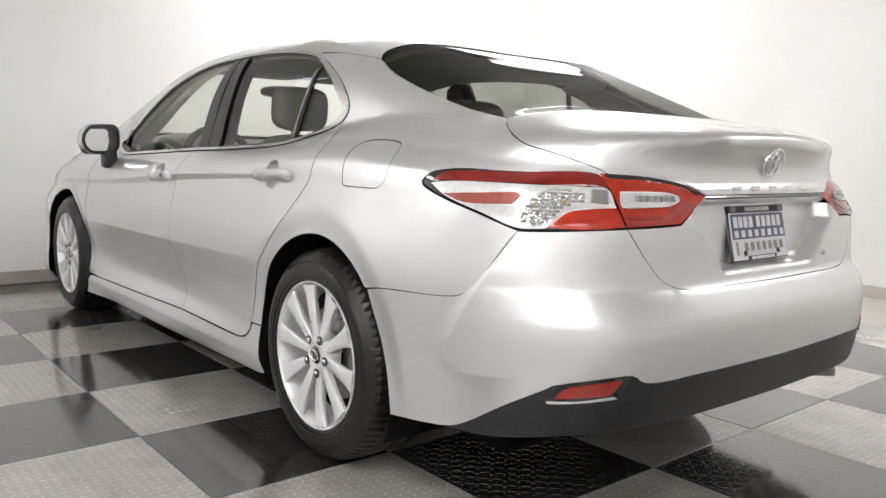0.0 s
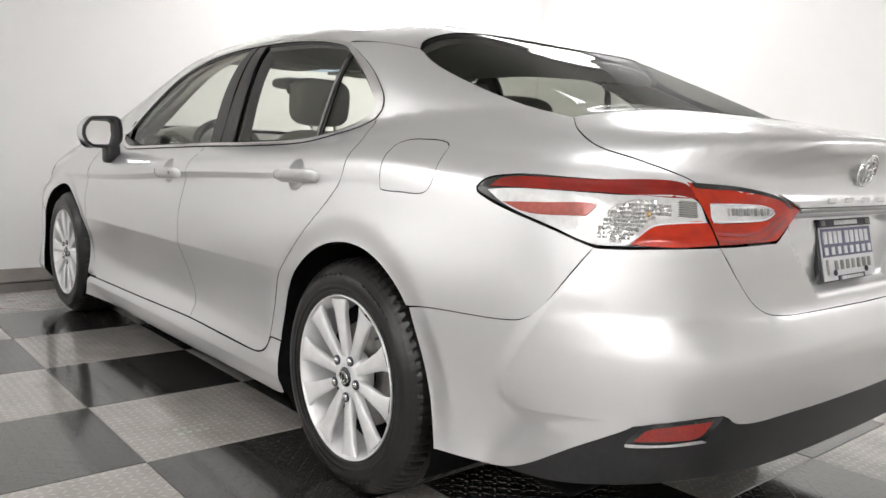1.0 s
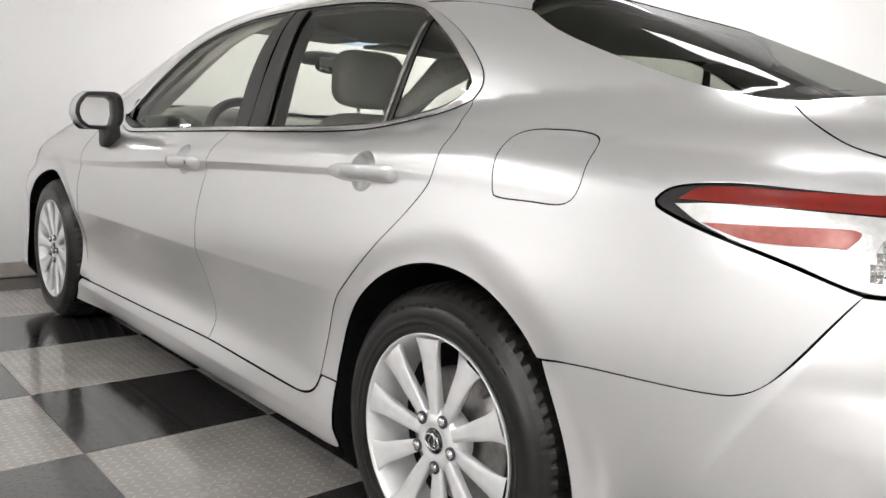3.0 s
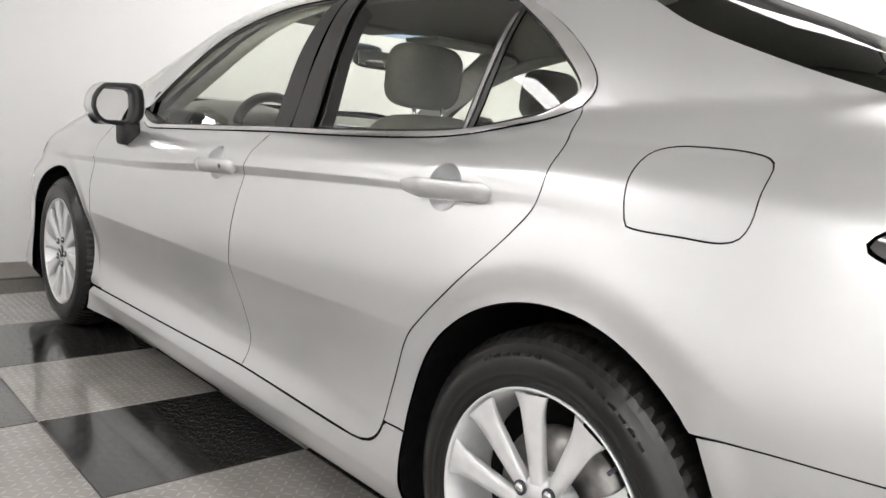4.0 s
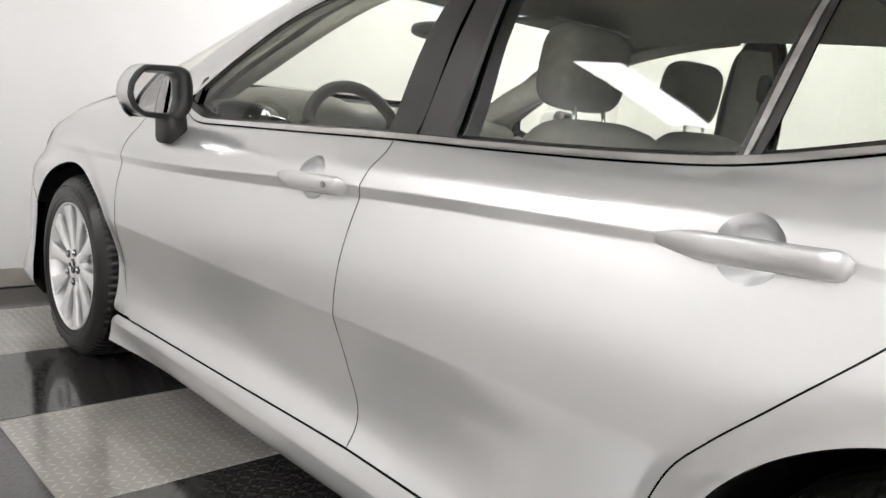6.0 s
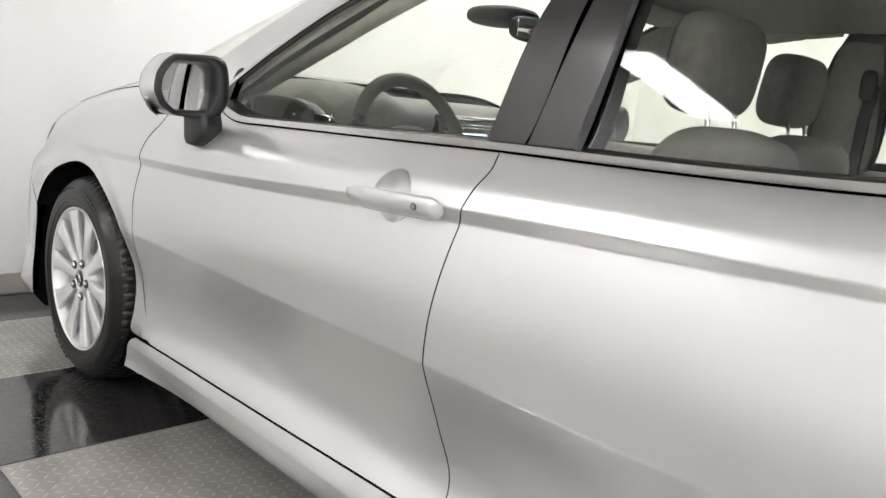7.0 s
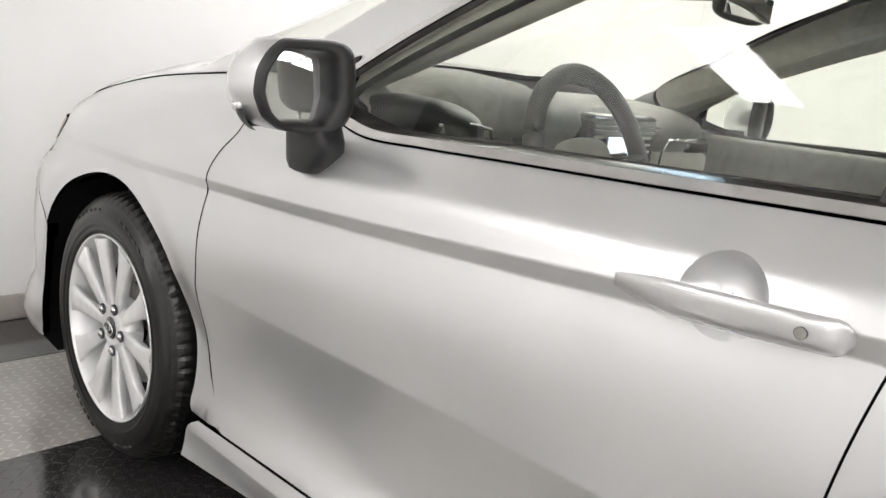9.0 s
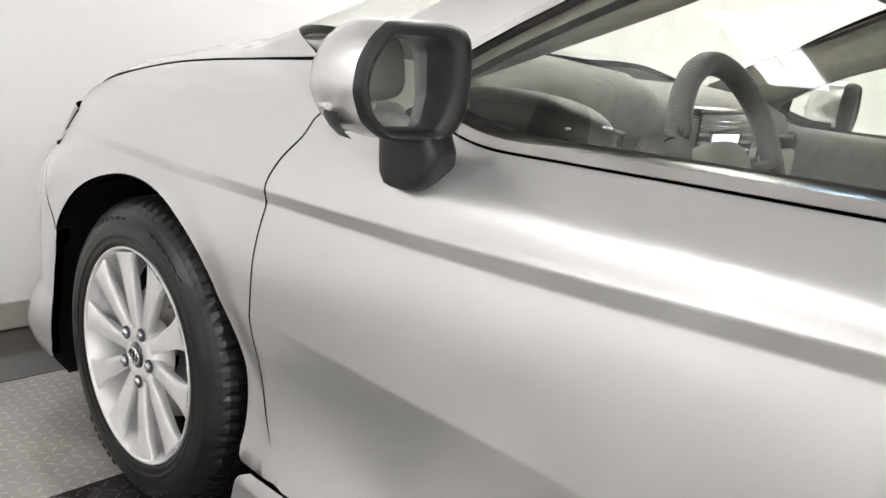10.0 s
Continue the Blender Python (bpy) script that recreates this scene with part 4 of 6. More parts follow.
def windows():
    ring = chain(WINDOW_TOP[:-1], list(BELT), step=0.012)
    up = lambda a, d: [(y, z + d) for y, z in a]
    lower_edge = spline(BELT, 0.012)
    zbelt = lambda y: float(np.interp(y, lower_edge[:, 0], lower_edge[:, 1]))
    top_line = spline(WINDOW_TOP[:8], 0.012)[::-1]
    ztop = lambda y: float(np.interp(y, top_line[:, 0], top_line[:, 1]))
    for m in (False, True):
        inner = inset(ring, (0.012 + 0.020 * np.clip((0.40 - ring[:, :1]) / 0.22, 0, 1) * np.clip((ring[:, 1:] - 1.03) / 0.05, 0, 1)))
        skin("window_trim", [ring, inner], side_surf, SATIN, car, "satin metal strip round the side windows", res=0.02, gap=0, depth=0.012, lift=0.004, mirror=m)
        # rubber ledge between the strip and the glass
        s = -1 if m else 1
        a = side_surf(inner)
        b = glass_surf(inset(inner, 0.005))
        c = glass_surf(inset(inner, 0.010)) + (0.001, 0, 0)
        rows = [[(p[0] * s, p[1], p[2]) for p in line] for line in (a, b - (0.004, 0, 0), c)]
        part("window_seal", grid_mesh(rows, close_v=True), PILLAR, car, "black rubber window seal")
        # panes
        front_pane = chain([(2.225, 0.985)] + [(y, ztop(y) - 0.016) for y in (2.03, 1.85, 1.65, 1.45, 1.25)] + [(1.10, 1.352)], [(1.165, 1.21), (1.23, 0.96)], [(1.5, zbelt(1.5) + 0.008), (1.8, zbelt(1.8) + 0.008), (2.05, zbelt(2.05) + 0.01)])
        skin("front_window", front_pane, glass_surf, WINDOW, car, "faintly green side window glass", res=0.03, gap=0, depth=0.004, mirror=m)
        rear_pane = chain([(1.08, 1.352), (0.75, 1.345), (0.46, 1.31)], [(0.375, 1.275), (0.43, 0.995)], [(0.6, zbelt(0.6) + 0.008), (0.85, zbelt(0.85) + 0.008)], [(1.09, 0.967), (1.05, 1.21)])
        skin("rear_door_window", rear_pane, glass_surf, WINDOW, car, "faintly green side window glass", res=0.03, gap=0, depth=0.004, mirror=m)
        quarter = chain([(0.362, 1.278), (0.232, 1.204), (0.165, 1.150), (0.138, 1.115), (0.138, 1.092), (0.155, 1.072)], [(0.20, 1.050), (0.294, 1.027), (0.42, 1.0)])
        skin("quarter_window", quarter, glass_surf, WINDOW, car, "small rear quarter glass", res=0.02, gap=0, depth=0.004, mirror=m)
        # pillar covers
        skin("pillar_cover", chain([(1.255, 0.962), (1.203, 1.211), (1.138, 1.345)], [(1.090, 1.360), (1.116, 1.211), (1.172, 0.962)]), trim_surf, PILLAR, car, "satin black centre pillar cover", res=0.02, gap=0.002, depth=0.02, lift=0.001, mirror=m)
        skin("pillar_cover", chain([(1.160, 0.962), (1.108, 1.211), (1.078, 1.360)], [(1.020, 1.352), (1.021, 1.211), (1.055, 0.965)]), trim_surf, PILLAR, car, "satin black centre pillar cover", res=0.02, gap=0.002, depth=0.02, lift=0.0, mirror=m)
        skin("pillar_seal", chain([(1.058, 0.966), (1.024, 1.211), (1.022, 1.352)], [(1.012, 1.352), (1.014, 1.211), (1.048, 0.966)]), trim_surf, BLACK, car, "black edge of the pillar cover", res=0.02, gap=0, depth=0.01, lift=0.001, mirror=m)
        skin("window_divider", chain([(0.446, 0.992), (0.380, 1.264), (0.366, 1.285)], [(0.352, 1.275), (0.418, 0.996)]), trim_surf, PILLAR, car, "black divider bar of the rear window", res=0.012, gap=0, depth=0.006, lift=0.002, mirror=m)
        skin("divider_strip", chain([(0.434, 0.996), (0.371, 1.262)], [(0.366, 1.262), (0.429, 0.998)]), trim_surf, STEEL, car, "narrow bright strip on the divider", res=0.01, gap=0, depth=0.005, lift=0.006, mirror=m)
        skin("window_divider", chain([(2.212, 0.962), (2.196, 1.01), (2.176, 1.050)], [(2.156, 1.058), (2.170, 1.01), (2.184, 0.950)]), trim_surf, PILLAR, car, "black upright strip by the door mirror", res=0.012, gap=0, depth=0.02, lift=0.003, mirror=m)


windows()


def cup(cy, cz, parent, m):
    """The hollow behind a door handle."""
    s = -1 if m else 1
    rows = []
    for k in range(15):
        r = 1 - k / 14
        lp = cup_loop(cy, cz, 0.050 * max(r, 0.02), 0.049 * max(r, 0.02))
        x = -half_width(lp[:, 0], lp[:, 1])
        rows.append([(s * (a + 0.030 * (1 - r ** 3)), p[0], p[1]) for a, p in zip(x, lp)])
    bm = grid_mesh(rows, close_v=True)
    bmesh.ops.recalc_face_normals(bm, faces=bm.faces)
    bmesh.ops.reverse_faces(bm, faces=bm.faces)
    return part("handle_cup", bm, PAINT, parent, "silver hollow behind the handle")


def handle(y0, z0, y1, z1, parent, m, key):
    """A pull handle from its pointed front end (y0, z0) to its blunt rear end."""
    s = -1 if m else 1
    rows, n = [], 40
    for i in range(n + 1):
        t = i / n
        y, z = y0 + (y1 - y0) * t, z0 + (z1 - z0) * t
        tall = 0.0185 * min(1.0, (t / 0.30) ** 0.5 if t > 0 else 0) * (1 if t < 0.94 else math.sqrt(max(0.0, 1 - ((t - 0.94) / 0.06) ** 2)))
        out = 0.034 * min(1.0, (t / 0.35) ** 0.7 if t > 0 else 0) * (1 if t < 0.86 else 0.12 + 0.88 * math.sqrt(max(0.0, 1 - ((t - 0.86) / 0.14) ** 2)))
        gap = 0.012 * math.sin(math.pi * min(1, max(0, (t - 0.08) / 0.84)))
        base = -float(half_width(y, z))
        ring = []
        for k in range(20):
            a = 2 * math.pi * k / 20
            c, d = math.cos(a), math.sin(a)
            cs, ds = math.copysign(abs(c) ** 0.75, c), math.copysign(abs(d) ** 0.8, d)
            ring.append((s * (base - gap - (out - gap) * (0.5 + 0.5 * cs)), y, z + max(tall, 0.0006) * ds + 0.007 * cs))
        rows.append(ring)
    bm = grid_mesh(rows, close_v=True)
    for r in (rows[0], rows[-1]):
        bm.faces.new([bm.verts.new(p) for p in r])
    bmesh.ops.remove_doubles(bm, verts=bm.verts, dist=1e-5)
    bmesh.ops.recalc_face_normals(bm, faces=bm.faces)
    h = part("door_handle", bm, PAINT, parent, "silver pull handle")
    if key and not m:
        y, z = 1.245, 0.852
        x = -float(half_width(y, z)) - 0.0335
        bm = bmesh.new()
        bmesh.ops.create_cone(bm, cap_ends=True, segments=28, radius1=0.0060, radius2=0.0058, depth=0.004, matrix=pose(x, y, z, 0, 90, 0))
        part("lock_cap", bm, TRIM_MID, h, "round lock cover", smooth=False)
        bm = bmesh.new()
        bmesh.ops.create_cone(bm, cap_ends=True, segments=28, radius1=0.0066, radius2=0.0066, depth=0.0034, matrix=pose(x, y, z, 0, 90, 0))
        part("lock_ring", bm, INK, h, "", smooth=False)
    return h


def door_details():
    fronts = [o for o in car.children if o.name.startswith("front_door")]
    rears = [o for o in car.children if o.name.startswith("rear_door") and "window" not in o.name]
    for m in (False, True):
        f, r = fronts[int(m)], rears[int(m)]
        cup(*FRONT_CUP, f, m)
        cup(*REAR_CUP, r, m)
        handle(1.470, 0.841, 1.205, 0.852, f, m, True)
        handle(0.487, 0.880, 0.212, 0.892, r, m, False)


door_details()


def spokes_of(poly, cx, cz, count=80, soften=2):
    """A closed outline with softened corners, as points at even angles about a centre."""
    p = np.array(poly, float) - (cx, cz)
    out = []
    for i in range(count):
        a = 2 * math.pi * i / count
        d = np.array((math.cos(a), math.sin(a)))
        best = 0.0
        for q, r in zip(p, np.roll(p, -1, 0)):
            e = r - q
            det = d[0] * -e[1] + d[1] * e[0]
            if abs(det) > 1e-12:
                k, t = (q[0] * -e[1] + q[1] * e[0]) / det, (d[0] * q[1] - d[1] * q[0]) / det
                if k > 0 and -1e-9 <= t <= 1 + 1e-9:
                    best = max(best, k)
        out.append(d * best)
    out = np.array(out)
    for _ in range(soften):
        out = 0.25 * np.roll(out, 1, 0) + 0.5 * out + 0.25 * np.roll(out, -1, 0)
    return out + (cx, cz)


def side_mirror():
    cx, cz = -0.920, 1.0
    rim = spokes_of([(-0.955, 1.071), (-0.856, 1.077), (-0.834, 1.066), (-0.825, 1.02), (-0.826, 0.965), (-0.842, 0.938), (-0.872, 0.924), (-0.950, 0.930), (-0.982, 0.950), (-0.998, 0.985), (-0.994, 1.022), (-0.978, 1.050)], cx, cz)
    pane = spokes_of([(-0.957, 1.056), (-0.880, 1.058), (-0.867, 1.045), (-0.865, 0.985), (-0.880, 0.942), (-0.953, 0.942), (-0.976, 0.962), (-0.986, 0.990), (-0.982, 1.018)], cx, cz)
    cheek = np.clip((rim[:, 0] - cx) / 0.09, 0, 1) ** 2
    for s in (1, -1):
        def ring(k, y, dx=0.0, dz=0.0):
            return [(s * (cx + (p[0] - cx) * k + dx), y - 0.10 * (p[0] - cx), cz + (p[1] - cz) * k + dz) for p in rim]
        shell = [ring(0.995, 2.062), ring(1.015, 2.070, -0.001), ring(1.03, 2.086, -0.003), ring(1.03, 2.106, -0.006), ring(1.0, 2.130, -0.008, -0.001), ring(0.93, 2.150, -0.008, -0.003), ring(0.80, 2.168, -0.006, -0.006),
                 ring(0.57, 2.182, -0.004, -0.008), ring(0.28, 2.190, -0.002, -0.010), ring(0.02, 2.192, 0, -0.010)]
        bm = grid_mesh(shell, close_v=True)
        bmesh.ops.recalc_face_normals(bm, faces=bm.faces)
        mirror = part("door_mirror", bm, PAINT, car, "silver door mirror on a black foot")
        # black rim: narrow outside, a broad cheek towards the window, let in round the glass
        def between(t, y, deep):
            return [(s * (p[0] + (q[0] - p[0]) * t), y - 0.10 * (p[0] - cx) - deep * c, p[1] + (q[1] - p[1]) * t) for p, q, c in zip(rim, pane, cheek)]
        bezel = [ring(1.018, 2.082, -0.002), ring(1.018, 2.064), between(0.0, 2.056, 0.004), between(0.35, 2.051, 0.010), between(0.75, 2.052, 0.012), between(0.95, 2.058, 0.006), between(1.05, 2.078, 0.0), between(1.12, 2.095, 0.0)]
        bm = grid_mesh(bezel, close_v=True)
        bmesh.ops.recalc_face_normals(bm, faces=bm.faces)
        part("bezel", bm, BLACK, mirror, "black mirror rim with a broad inner cheek")
        # glass pane, toed in towards the driver
        g = [(s * (cx + (p[0] - cx) * 1.04), 2.086 - 0.11 * (p[0] - cx) + 0.10 * (p[1] - cz), cz + (p[1] - cz) * 1.04) for p in pane]
        bm = bmesh.new()
        bm.faces.new([bm.verts.new(p) for p in g])
        if s > 0:
            bmesh.ops.recalc_face_normals(bm, faces=bm.faces)
        part("mirror_glass", bm, MIRROR, mirror, "mirror glass", smooth=False)
        # lower black shell and the indicator above it
        rows = []
        for z, k, y1 in ((0.957, 1.03, 0.098), (0.946, 1.0, 0.096), (0.934, 0.90, 0.088), (0.924, 0.74, 0.080)):
            rows.append([(s * (cx + 0.006 - 0.084 * k * math.cos(a)), 2.078 + 0.010 * math.cos(a) + y1 * math.sin(a) ** 0.8, z) for a in (math.pi * (0.02 + 0.96 * i / 16) for i in range(17))])
        bm = grid_mesh(rows)
        bmesh.ops.recalc_face_normals(bm, faces=bm.faces)
        part("lower_shell", bm, BLACK, mirror, "black underside of the mirror")
        bm = tube([(s * (cx + 0.006 - 0.087 * math.cos(a)), 2.078 + 0.010 * math.cos(a) + 0.100 * math.sin(a) ** 0.8, 0.961) for a in (math.pi * (0.06 + 0.4 * i / 10) for i in range(11))], 0.0055, 8, flat=0.9)
        part("indicator", bm, LENS_CLEAR, mirror, "small clear indicator")
        # foot on the door: a black stalk that narrows downwards
        foot = []
        for t, y0, y1, wx in ((0, 2.048, 2.146, 0.036), (0.3, 2.032, 2.144, 0.033), (0.5, 2.032, 2.142, 0.033), (0.8, 2.046, 2.136, 0.034), (0.95, 2.060, 2.126, 0.032), (1.0, 2.068, 2.118, 0.026)):
            z = 0.940 - 0.083 * t
            foot.append([(s * (-0.866 + wx * math.copysign(abs(math.cos(a)) ** 0.55, math.cos(a))), 0.5 * (y0 + y1) + 0.5 * (y1 - y0) * math.copysign(abs(math.sin(a)) ** 0.55, math.sin(a)), z) for a in (2 * math.pi * i / 28 for i in range(28))])
        bm = grid_mesh(foot, close_v=True)
        bm.verts.ensure_lookup_table()
        bm.faces.new([bm.verts[i] for i in range(len(bm.verts) - 28, len(bm.verts))])
        bmesh.ops.recalc_face_normals(bm, faces=bm.faces)
        part("foot", bm, BLACK, mirror, "black mirror foot")


side_mirror()


# ---- wheels, built once and copied ----
def make_wheel():
    w = new("wheel")
    w.parent = car
    tagged(w, "ten-spoke silver alloy wheel with a black tyre")
    # tyre: shoulder blocks cut by grooves
    prof = [(0.285, 0.222), (0.279, 0.240), (0.278, 0.285), (0.266, 0.320), (0.240, 0.334), (0.205, 0.3365), (0.198, 0.3275), (0.188, 0.3275), (0.181, 0.3375), (0.145, 0.338), (0.138, 0.3285), (0.127, 0.3285), (0.120, 0.338),
            (0.084, 0.3375), (0.077, 0.3275), (0.067, 0.3275), (0.060, 0.336), (0.036, 0.3335), (0.020, 0.3285), (0.008, 0.320), (-0.002, 0.310), (-0.0095, 0.296), (-0.0125, 0.2945), (-0.0165, 0.280), (-0.0185, 0.268), (-0.0165, 0.259), (-0.0180, 0.2575), (-0.0165, 0.255), (-0.013, 0.247), (-0.0145, 0.2455), (-0.009, 0.238), (-0.006, 0.2345), (0.004, 0.228), (0.02, 0.222)]
    n, rows = 216, []
    for i in range(n):
        a = 2 * math.pi * i / n
        cut = i % 3 == 0
        line = []
        for k, (x, r) in enumerate(prof):
            if cut and k in (16, 17, 18, 3, 4):
                r -= 0.004
            if cut and k == 19:
                r -= 0.001
            line.append((x, r * math.cos(a), r * math.sin(a)))
        rows.append(line)
    bm = grid_mesh(rows, close_u=True)
    bmesh.ops.recalc_face_normals(bm, faces=bm.faces)
    tyre = part("tyre", bm, RUBBER, w, "black tyre with worn raised sidewall marks")
    for k, f in enumerate(tyre.data.polygons):
        if 14 <= k % (len(prof) - 1) <= 19:
            f.use_smooth = False
    # unreadable raised marks on the sidewall
    for a0 in (52, 100, 232, 280):
        for k in range(6):
            m = Matrix.Rotation(radians(a0 - 90 + 5.0 * k), 4, "X") @ Matrix.Translation((-0.0122, 0, 0.287)) @ Matrix.Rotation(radians(-16), 4, "Y")
            part("sidewall_mark", boxes((-0.0012, 0.0012, -0.0085, 0.0085, -0.0095, 0.0095), bevel=0.0006, m=m), RUBBER, tyre)
    bm = lathe([(0.004, 0.2285), (-0.008, 0.2335), (-0.0115, 0.2330), (-0.0120, 0.2305), (-0.008, 0.2275), (0.004, 0.2215), (0.03, 0.2145), (0.07, 0.2075), (0.12, 0.2035), (0.20, 0.2035), (0.26, 0.214)], 120)
    part("rim", bm, ALLOY, w, "silver rim")
    # spokes: paired, flared at the rim
    bm = bmesh.new()
    for p in range(5):
        for off in (-18, 18):
            ang = radians(90 + 72 * p + off)
            rows = []
            for i in range(13):
                t = i / 12
                r = 0.050 + 0.171 * t
                half = 0.0128 + 0.0165 * t + 0.010 * max(0.0, (t - 0.72) / 0.28) ** 2
                face = 0.005 - 0.013 * t ** 0.7
                deep = 0.018 + 0.004 * (1 - t)
                ring = []
                for u, d in ((-0.72, deep), (-0.90, 0.011), (-0.975, 0.0022), (-0.90, 0.0), (-0.3, -0.0006), (0.3, -0.0006), (0.90, 0.0), (0.975, 0.0022), (0.90, 0.011), (0.72, deep)):
                    ring.append((face + d, u * half, r))
                rows.append(ring)
            vs = [[bm.verts.new(Matrix.Rotation(ang - math.pi / 2, 3, "X") @ Vector(q)) for q in r] for r in rows]
            for i in range(12):
                for j in range(9):
                    bm.faces.new((vs[i][j], vs[i + 1][j], vs[i + 1][j + 1], vs[i][j + 1]))
    bmesh.ops.recalc_face_normals(bm, faces=bm.faces)
    part("spoke", bm, ALLOY, w, "silver spokes")
    bm = lathe([(0.000, 0.0), (0.000, 0.030), (0.001, 0.032), (-0.001, 0.034), (-0.001, 0.046), (0.003, 0.055), (0.007, 0.062), (0.015, 0.068), (0.05, 0.070)], 80)
    part("hub", bm, ALLOY, w)
    bm = lathe([(-0.006, 0.0), (-0.0055, 0.018), (-0.003, 0.0275), (0.002, 0.0295)], 48)
    cap = part("centre_cap", bm, GLOSS_BLACK, w, "black centre cap with a chrome oval")
    bm = tube([(-0.0065, 0.021 * math.cos(a), 0.016 * math.sin(a)) for a in (2 * math.pi * i / 28 for i in range(28))], 0.0022, 6, closed=True)
    part("emblem", bm, CHROME, cap)
    bm = tube([(-0.0068, 0.009 * math.cos(a), 0.015 * math.sin(a)) for a in (2 * math.pi * i / 24 for i in range(24))], 0.0020, 6, closed=True)
    part("emblem", bm, CHROME, cap)
    for k in range(5):
        a = radians(90 + 18 + 72 * k)
        y, z = 0.0571 * math.cos(a), 0.0571 * math.sin(a)
        bm = bmesh.new()
        bmesh.ops.create_cone(bm, cap_ends=True, segments=20, radius1=0.0142, radius2=0.0142, depth=0.004, matrix=pose(-0.0025, y, z, 0, 90, 0))
        part("bolt_seat", bm, INK, w, "", smooth=False)
        bm = bmesh.new()
        bmesh.ops.create_cone(bm, cap_ends=True, segments=6, radius1=0.0102, radius2=0.0098, depth=0.008, matrix=pose(-0.004, y, z, 0, 90, 0))
        bmesh.ops.create_uvsphere(bm, u_segments=12, v_segments=8, radius=0.0085, matrix=pose(-0.008, y, z) @ Matrix.Diagonal((0.35, 1, 1, 1)))
        part("wheel_nut", bm, SATIN, w)
    bm = lathe([(0.070, 0.05), (0.068, 0.150), (0.082, 0.150), (0.082, 0.05)], 64)
    part("brake_disc", bm, STEEL, w, "steel brake disc")
    # black disc added in place of the shade seen between the spokes
    bm = lathe([(0.090, 0.02), (0.090, 0.204)], 48)
    part("backing_plate", bm, WELL, w)
    bm = bmesh.new()
    bmesh.ops.create_cone(bm, cap_ends=True, segments=10, radius1=0.004, radius2=0.003, depth=0.03, matrix=pose(0.012, 0.203 * math.cos(2.2), 0.203 * math.sin(2.2), 0, 75, 0))
    part("valve", bm, INK, w)
    return w


wheel = make_wheel()
wheel.matrix_basis = pose(-0.885, 0, 0.337, 9, 0, 0)
copy_thing(wheel, pose(-0.885, 2.824, 0.337, 4, 0, 0))
copy_thing(wheel, pose(0.885, 0, 0.337, 20, 0, 180))
copy_thing(wheel, pose(0.885, 2.824, 0.337, 31, 0, 180))


def wheel_wells():
    for cy, cz, ry, rz in ARCHES:
        for s in (1, -1):
            rows = []
            for k in range(33):
                a = radians(-32 + 244 * k / 32)
                y, z = cy + (ry - 0.001) * math.cos(a), cz + (rz - 0.001) * math.sin(a)
                edge = float(half_width(y, max(z, 0.16))) - 0.005
                rows.append([(-s * edge, y, z), (-s * (edge - 0.03), y, z), (-s * 0.60, y, z), (-s * 0.56, cy + 0.30 * math.cos(a), 0.338 + 0.30 * math.sin(a)), (-s * 0.56, cy, 0.338)])
            part("wheel_well", grid_mesh(rows), WELL, car, "black lined wheel well")


wheel_wells()


def underbody():
    bm = boxes((-0.72, 0.72, -0.70, 3.5, 0.20, 0.225), bevel=0.01)
    part("underbody", bm, WELL, car, "dark underside of the car")
    bm = tube([(0.52, -0.70, 0.24), (0.54, -0.88, 0.27), (0.55, -0.96, 0.285)], 0.022, 14)
    part("exhaust_pipe", bm, STEEL, car, "short dark exhaust pipe")


underbody()


